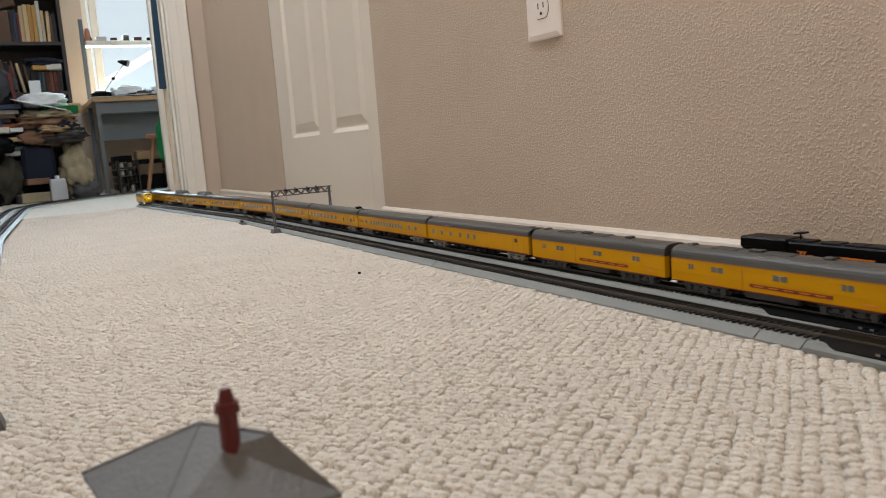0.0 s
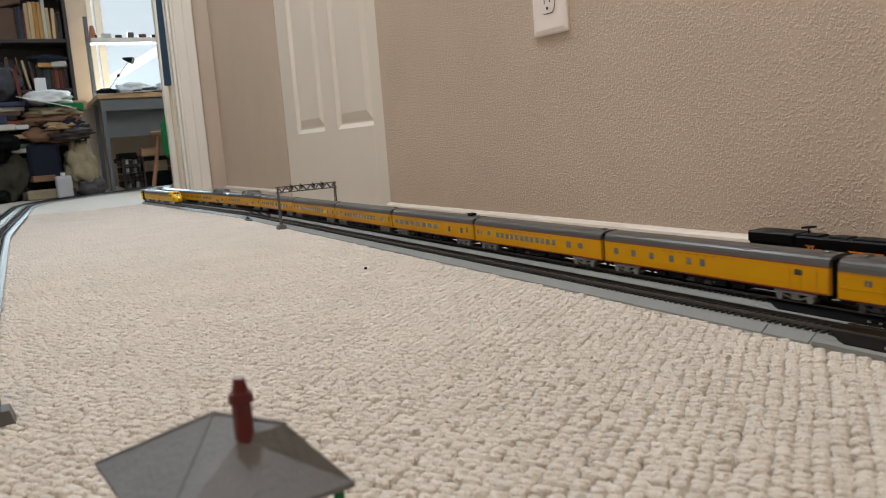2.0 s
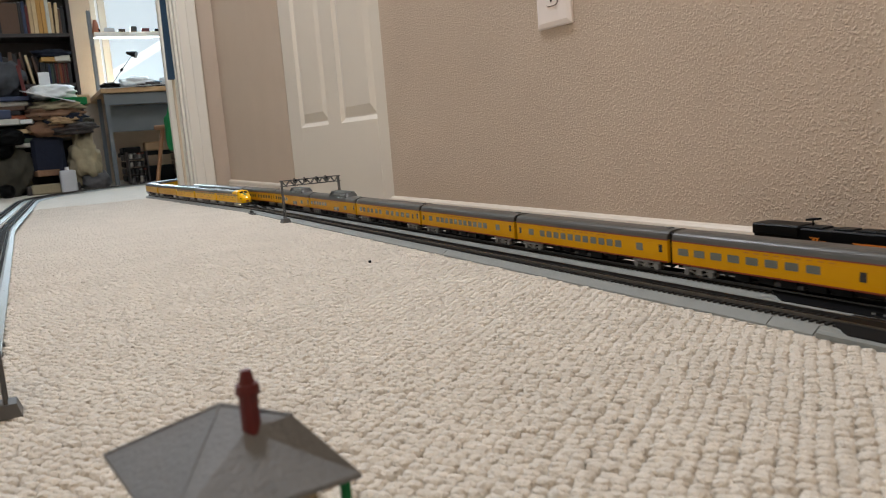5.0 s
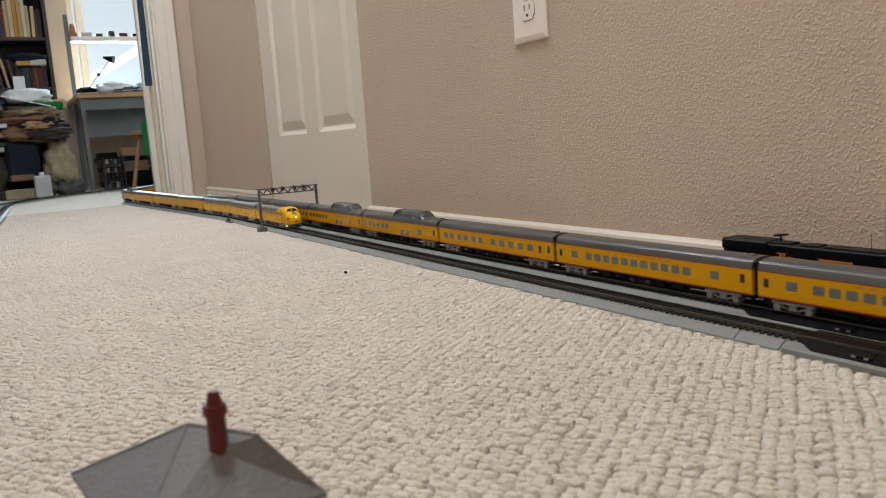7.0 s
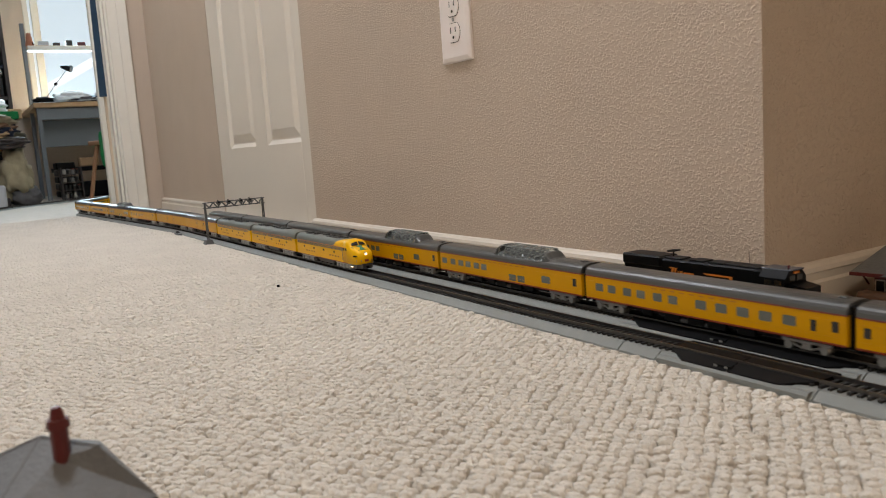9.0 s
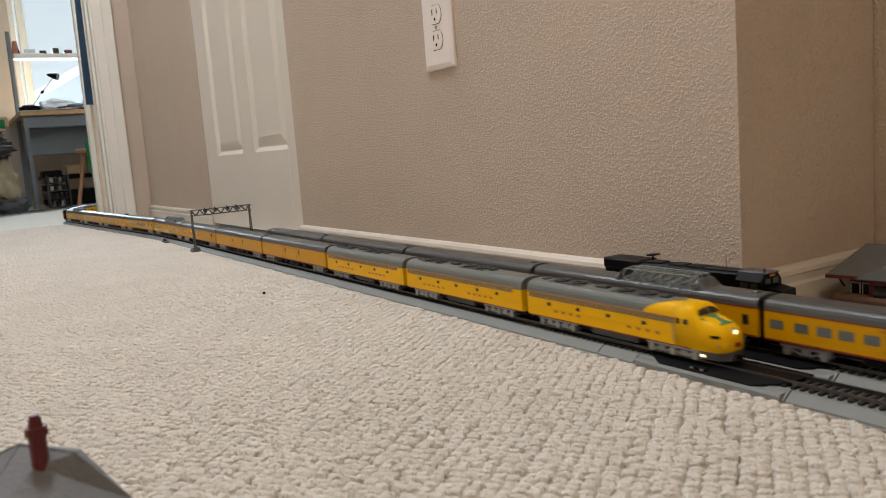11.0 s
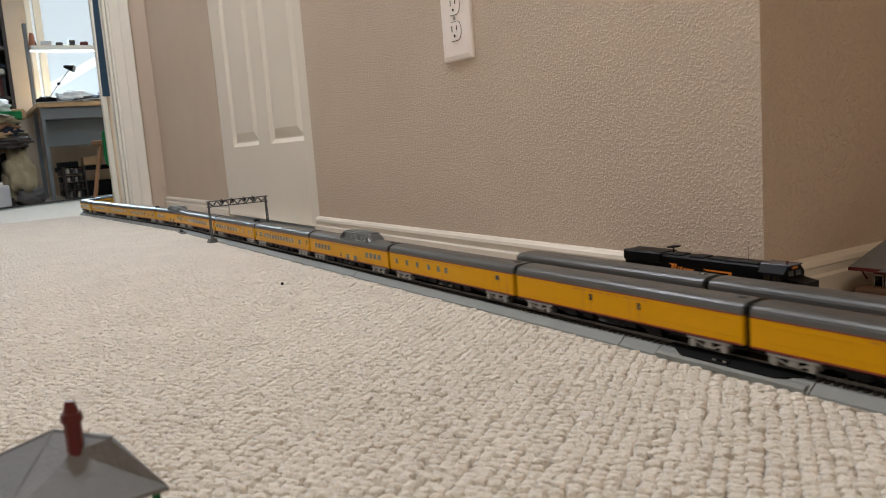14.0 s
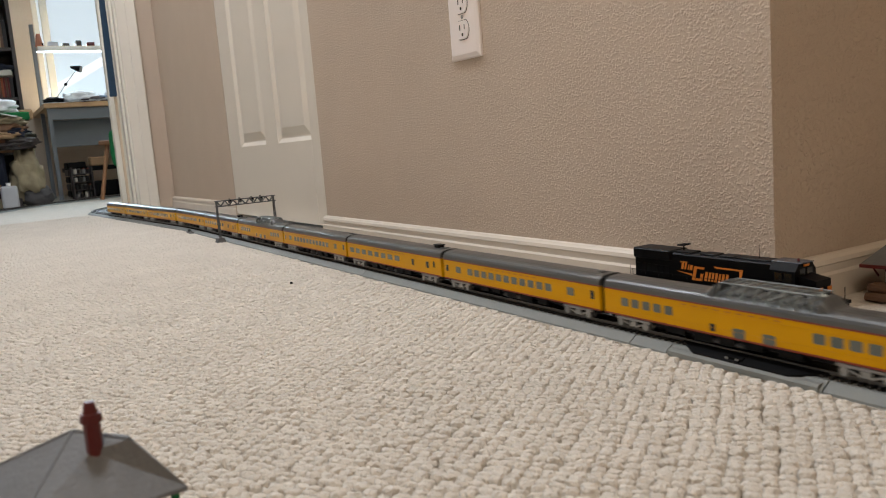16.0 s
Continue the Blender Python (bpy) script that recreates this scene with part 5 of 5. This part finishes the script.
crumpled("wrapped_parcel", "dark grey bundle at the foot of the heap", "bundle", (-4.70, -0.17, 0), (0.18, 0.16, 0.12), material("grey_cloth", srgb(92, 90, 92), 0.9, 0, 0.2, 25, 0.004, 40), 6.0, 0.2)
for k, (y, z, w, h, mt, lb) in enumerate(((-0.33, 0.315, 0.30, 0.07, TANC, "folded tan clothes"), (-0.30, 0.37, 0.26, 0.06, NAVY, "folded navy clothes"), (-0.34, 0.415, 0.30, 0.05, TANC, "folded brown clothes"), (-0.24, 0.335, 0.20, 0.06, OLIVE, "rumpled olive clothes"), (-0.32, 0.455, 0.28, 0.045, CREAMC, "folded cream clothes"))):
    crumpled("folded_clothes", lb + " piled on the heap", "clothes", (-4.74, y, z), (0.26, w, h * 1.6), mt, 10 + k, 0.42)
slab_thing("storage_box", "bright green plastic box on the heap", "box", (-4.78, -0.26, 0.492), (0.20, 0.19, 0.045), GREENC, 8)
crumpled("plastic_bag", "white plastic bag on the heap", "bag", (-4.78, -0.33, 0.535), (0.18, 0.26, 0.09), PAPER, 21, 0.35)
slab_thing("paper_stack", "white papers leaning on the heap", "paper", (-4.78, -0.36, 0.56), (0.02, 0.06, 0.13), PAPER, 0, 8)
slab_thing("cardboard_box", "open cardboard box beside the bookcase", "box", (-4.92, -0.19, 0.50), (0.16, 0.12, 0.06), CARD, 5)
for k in range(11):
    mt = (book_cols + [PAPER, BLACK, NAVY])[rnd.randrange(12)]
    slab_thing("magazine", "magazine in a leaning pile on the heap", "magazine", (-4.80 + rnd.uniform(-0.02, 0.02), -0.60 + rnd.uniform(-0.03, 0.03), 0.27 + 0.026 * k), (0.21, 0.28, 0.024), mt, rnd.uniform(-14, 14), 0, 0, "magazines in the pile")
slab_thing("red_folder", "red folder standing upright in the heap", "folder", (-4.84, -0.465, 0.53), (0.24, 0.018, 0.20), book_cols[0], 0, 0, 6)
crumpled("folded_clothes", "grey jacket lying over the pile", "clothes", (-4.82, -0.60, 0.56), (0.28, 0.28, 0.22), material("jacket_grey", srgb(70, 72, 78), 0.9, 0, 0.2, 25, 0.004, 40), 31, 0.3)
crumpled("black_bag", "black camera bag on the floor by the heap", "bag", (-4.70, -0.66, 0.22), (0.22, 0.20, 0.12), BLACK, 37, 0.18)
slab_thing("picture_frame", "thin wooden slat leaning by the desk", "slat", (-4.90, -0.10, 0.0), (0.03, 0.02, 0.34), WOOD, 0, 8, 12)

slab_thing("paper_sheet", "wide white sheet sliding off the heap", "paper", (-4.68, -0.36, 0.545), (0.20, 0.26, 0.006), PAPER, 6, 6, -14)
slab_thing("storage_box", "blue and white carton in the pile", "box", (-4.66, -0.625, 0.43), (0.12, 0.13, 0.05), BC["blue"], 8)
slab_thing("storage_box", "flat white carton under the blue one", "box", (-4.66, -0.60, 0.395), (0.14, 0.17, 0.032), BC["white"], -5)
crumpled("folded_clothes", "dark brown trousers hanging over the pile's edge", "clothes", (-4.68, -0.25, 0.325), (0.20, 0.24, 0.07), DARKWOOD, 81, 0.5)
crumpled("folded_clothes", "pale tan sleeve trailing down the pile", "clothes", (-4.62, -0.30, 0.385), (0.10, 0.15, 0.045), CARD, 83, 0.6, 30)
crumpled("black_bag", "black leather bag bulging from the pile", "bag", (-4.63, -0.585, 0.285), (0.14, 0.16, 0.10), BLACK, 85, 0.2)
slab_thing("wooden_board", "grey board leaning against the wall beside the desk", "board", (-4.96, -0.125, 0.0), (0.02, 0.05, 0.30), STEEL, 0, 6, 8)

# under and on the desk
for k in range(5):
    z = 0.012 + k * 0.045
    slab_thing("drawer_tray", "dark parts drawer stacked under the desk", "drawer", (-5.20, 0.10, z), (0.20, 0.11, 0.040), DARKWOOD if k % 2 else BLACK, 0, 0, 0, "parts drawers")
slab_thing("cable_crate", "dark crate of parts under the desk", "crate", (-5.28, 0.27, 0.0), (0.22, 0.20, 0.10), BLACK)
slab_thing("under_shelf", "low black shelf under the desk", "shelf", (-5.40, 0.30, 0.17), (0.18, 0.50, 0.03), BLACK)
for k in range(4):
    slab_thing("drawer_tray", "brown wooden drawer under the desk", "drawer", (-5.16, 0.44, 0.03 + k * 0.05), (0.20, 0.16, 0.044), book_cols[4], 0, 0, 0, "parts drawers")
for k, y in enumerate((0.10, 0.14)):
    c = part("paint_jar", rod((-5.08, y, 0), (-5.08, y, 0.045), 0.015, None, 12), PAPER)
    tagged(c, "small white jar on the floor under the desk", "jar", "white jars")
for k in range(8):
    crumpled("paper_scrap", "crumpled white paper on the desk", "paper", (-5.20 + rnd.uniform(-0.10, 0.10), 0.10 + 0.085 * k, 0.605), (0.14, rnd.uniform(0.12, 0.20), (0.05, 0.08, 0.07, 0.05, 0.11, 0.13, 0.10, 0.08)[k]), PAPER, 50 + k, 0.45)
for k in range(7):
    slab_thing("paper_sheet", "loose white sheet lying on the desk", "paper", (-5.10 + rnd.uniform(-0.03, 0.03), 0.02 + 0.09 * k, 0.607 + 0.003 * k), (0.15, 0.12, 0.003), PAPER, rnd.uniform(-40, 40), rnd.uniform(0, 5))
slab_thing("blue_folder", "slate blue folder propped among the papers", "folder", (-5.12, 0.26, 0.63), (0.15, 0.11, 0.006), BLUEC, 20, 8, 16)
crumpled("desk_clutter", "dark small parts lying on the desk edge", "clutter", (-5.08, 0.25, 0.605), (0.08, 0.15, 0.035), DARKWOOD, 63, 0.5)
crumpled("desk_clutter", "dark cables at the lamp's foot", "clutter", (-5.10, 0.02, 0.605), (0.08, 0.12, 0.04), BLACK, 64, 0.5)
slab_thing("tool_tray", "grey tool tray on the desk", "tray", (-5.12, 0.36, 0.605), (0.14, 0.10, 0.02), STEEL, 12)
for k in range(9):
    y = 0.03 + k * 0.078
    mt = (BLACK, JUGP, DARKWOOD, SKIRT, MAROON)[k % 5]
    slab_thing("model_wagon", "small model on the window shelf", "model", (-5.53, y, 1.012), (0.04, rnd.uniform(0.035, 0.072), rnd.uniform(0.012, 0.046)), mt, rnd.uniform(-6, 6), 0, 0, "models on the shelf")
fg = thing("figurine", "small clay figurine on the shelf end", "figurine", "", pose(-5.53, 0.025, 1.012))
bm = rod((0, 0, 0), (0, 0, 0.05), 0.028, None, 12, 0.018)
rod((0, 0, 0.05), (0, 0, 0.085), 0.02, bm, 12, 0.012)
part("body", bm, material("terracotta", srgb(170, 110, 84), 0.8, 0, 0.15, 60), fg)

JAR_MATS = [material("jar_" + n, srgb(*c), 0.35, 0, 0.05, 60) for n, c in (("amber", (120, 66, 34)), ("grey", (120, 120, 118)), ("black", (26, 25, 26)), ("rust", (110, 50, 34)), ("pale", (176, 170, 160)))]


def jar_rack(at, label, shelves, width, mats):
    """Open rack: two sides, thin shelves and a row of small paint jars on each."""
    r = thing("jar_rack", label, "rack", "jar racks", pose(*at))
    for y in (0.0, width):
        part("side", box(-0.06, 0.06, y - 0.004, y + 0.004, 0, shelves * 0.05, 0.001), DARKWOOD, r)
    for k in range(shelves):
        part("shelf", box(-0.058, 0.058, 0.0042, width - 0.0042, k * 0.05 + 0.004, k * 0.05 + 0.009), DARKWOOD, r)
        y = 0.018
        while y < width - 0.014:
            j = part("jar", rod((0.04, y, k * 0.05 + 0.009), (0.04, y, k * 0.05 + 0.034), 0.010, None, 10), rnd.choice(mats), r)
            part("cap", rod((0.04, y, k * 0.05 + 0.0341), (0.04, y, k * 0.05 + 0.041), 0.0085, None, 10), rnd.choice(mats), j)
            y += rnd.uniform(0.021, 0.027)
    return r


jar_rack((-5.02, 0.055, 0.0), "dark wooden rack of small paint jars under the desk", 4, 0.115, [JAR_MATS[k] for k in (1, 2, 2, 3, 4)])
jar_rack((-5.02, 0.385, 0.0), "dark wooden rack of amber and rust jars under the desk", 4, 0.15, [JAR_MATS[k] for k in (0, 0, 2, 3, 3)])
slab_thing("cardboard_box", "pale parts box on the low shelf under the desk", "box", (-5.36, 0.27, 0.20), (0.10, 0.12, 0.06), CARD)

# stool with a green cloth
stl = thing("stool", "wooden stool with splayed legs by the desk", "stool", "", pose(-4.55, 0.36, 0, 0, 0, 28))
part("seat", box(-0.10, 0.14, -0.16, 0.12, 0.315, 0.342, 0.006), STOOLW, stl)
for x, y, dx, dy in ((0.08, -0.12, 0.03, -0.06), (0.08, 0.09, 0.03, 0.06), (-0.07, -0.12, -0.03, -0.06), (-0.07, 0.09, -0.03, 0.06)):
    part("leg", rod((x + dx, y + dy, 0), (x, y, 0.3155), 0.012, None, 8), STOOLW, stl)
part("rung", rod((0.09, -0.135, 0.15), (0.09, 0.10, 0.15), 0.008, None, 8), STOOLW, stl)
crumpled("green_sweater", "green sweater hanging over the stool", "sweater", (-4.44, 0.268, 0.19), (0.07, 0.10, 0.26), GREENC, 71, 0.2)
ob = part("hanging_jacket", loft([[(-0.010, 0.0675 - 0.0028 * k, -0.16 * k), (0.010, 0.0665 - 0.0028 * k, -0.16 * k), (0.012, 0.0740, -0.16 * k), (-0.012, 0.0740, -0.16 * k)] for k in range(8)]), BLUEC)
ob.matrix_basis = pose(-3.105, 0.0, 1.60)
tagged(ob, "dark blue garment hanging behind the doorway", "garment")

# ---- carpet loops along the track, in rows ----
dot = part("dark_fleck", rod((-0.659, -0.109, 0.0), (-0.659, -0.109, 0.0032), 0.0022, None, 8), BLACK)
tagged(dot, "tiny dark fleck lying on the carpet", "fleck")


def carpet_loops(name, x0, x1, y0, y1, along, across, heading, seed):
    """Thousands of looped tufts standing in rows at a heading, each a bent low-poly nub with gaps between."""
    rg = np.random.default_rng(seed)
    h = radians(heading)
    cu, su = math.cos(h), math.sin(h)
    reach = math.hypot(x1 - x0, y1 - y0) / 2
    mx, my = (x0 + x1) / 2, (y0 + y1) / 2
    gu, gv = np.meshgrid(np.arange(-int(reach / along), int(reach / along)), np.arange(-int(reach / across), int(reach / across)), indexing="ij")
    lane = rg.uniform(-0.5, 0.5, gv.shape[1])[None, :]
    u = (gu + 0.80 * lane + rg.normal(0, 0.12, gu.shape)) * along
    v = gv * across + 0.0008 * np.sin(u * 31.0 + lane * 3) + rg.normal(0, across * 0.09, gu.shape)
    cx, cy = mx + u * cu - v * su, my + u * su + v * cu
    # the carpet shows between the two double lines; the near one bears off towards the doorway
    edge = 0.019 - np.where(cx < -1.909, 0.0073 + 0.0699 * (-1.909 - cx), np.maximum(0, -1.7 - cx) ** 2 / 6) - 0.0272
    south = -0.5785 + 0.0524 * np.maximum(0, -1.9 - cx)
    keep = (cx > x0) & (cx < x1) & (cy > south) & (cy < edge)
    cx, cy = cx[keep], cy[keep]
    n = len(cx)
    sc = rg.uniform(0.93, 1.06, n)
    top = rg.uniform(-0.0003, 0.0009, n)
    ang = h + rg.normal(0.0, 0.16, n)
    k = 9
    a = np.arange(k) * 2 * np.pi / k
    spread, rise = (1.0, 0.94, 0.66), (0.0, 0.70, 0.94)
    ca, sa = np.sign(np.cos(a)) * np.abs(np.cos(a)) ** 0.85, np.sign(np.sin(a)) * np.abs(np.sin(a)) ** 0.85
    ux = np.concatenate([ca * q for q in spread] + [[0.0]])
    uy = np.concatenate([sa * q for q in spread] + [[0.0]])
    uz = np.concatenate([np.full(k, q) for q in rise] + [[1.0]])
    wob = 1 + rg.normal(0, 0.10, (n, len(ux)))
    X = ux[None] * (along * 0.535 * sc)[:, None] * wob
    Y = uy[None] * (across * 0.625 * sc)[:, None] * wob
    X = X + uz[None] * rg.normal(0.0008, 0.0008, n)[:, None]
    co, si = np.cos(ang)[:, None], np.sin(ang)[:, None]
    base = -0.0056
    V = np.stack([cx[:, None] + X * co - Y * si, cy[:, None] + X * si + Y * co, base + uz[None] * (top - base)[:, None] - 0.0007 * uz[None] * ux[None] + rg.normal(0, 0.00026, X.shape)], -1).reshape(-1, 3)
    tri = []
    for r in range(len(rise) - 1):
        for i in range(k):
            j = (i + 1) % k
            tri += [(r * k + i, r * k + j, r * k + k + j), (r * k + i, r * k + k + j, r * k + k + i)]
    for i in range(k):
        tri.append(((len(rise) - 1) * k + i, (len(rise) - 1) * k + (i + 1) % k, len(rise) * k))
    T = (np.array(tri)[None] + (np.arange(n) * (len(rise) * k + 1))[:, None, None]).reshape(-1)
    me = bpy.data.meshes.new(name)
    me.vertices.add(len(V))
    me.vertices.foreach_set("co", V.ravel())
    me.loops.add(len(T))
    me.loops.foreach_set("vertex_index", T.astype(np.int32))
    me.polygons.add(len(T) // 3)
    me.polygons.foreach_set("loop_start", np.arange(0, len(T), 3, dtype=np.int32))
    me.polygons.foreach_set("use_smooth", np.ones(len(T) // 3, dtype=bool))
    me.update()
    me.validate()
    me.materials.append(CARPET)
    ob = new(name, me)
    return tagged(ob, "beige looped carpet pile in rows", "carpet", kind="stuff")


carpet_loops("carpet_pile", -3.06, 0.62, -0.59, 0.0, 0.0078, 0.0094, 127, 3)


def motions():
    times = [0.5 * k for k in range(33)]
    for ob, off, route, lengths, run in CARS:
        ts, ss = [r[0] for r in run], [r[1] for r in run]
        long = (0.078 if ob.name.startswith("diesel") else 0.112)
        walk(ob, [(t, place_on(route, lengths, float(np.interp(t, ts, ss)) + off, long)) for t in times])


motions()
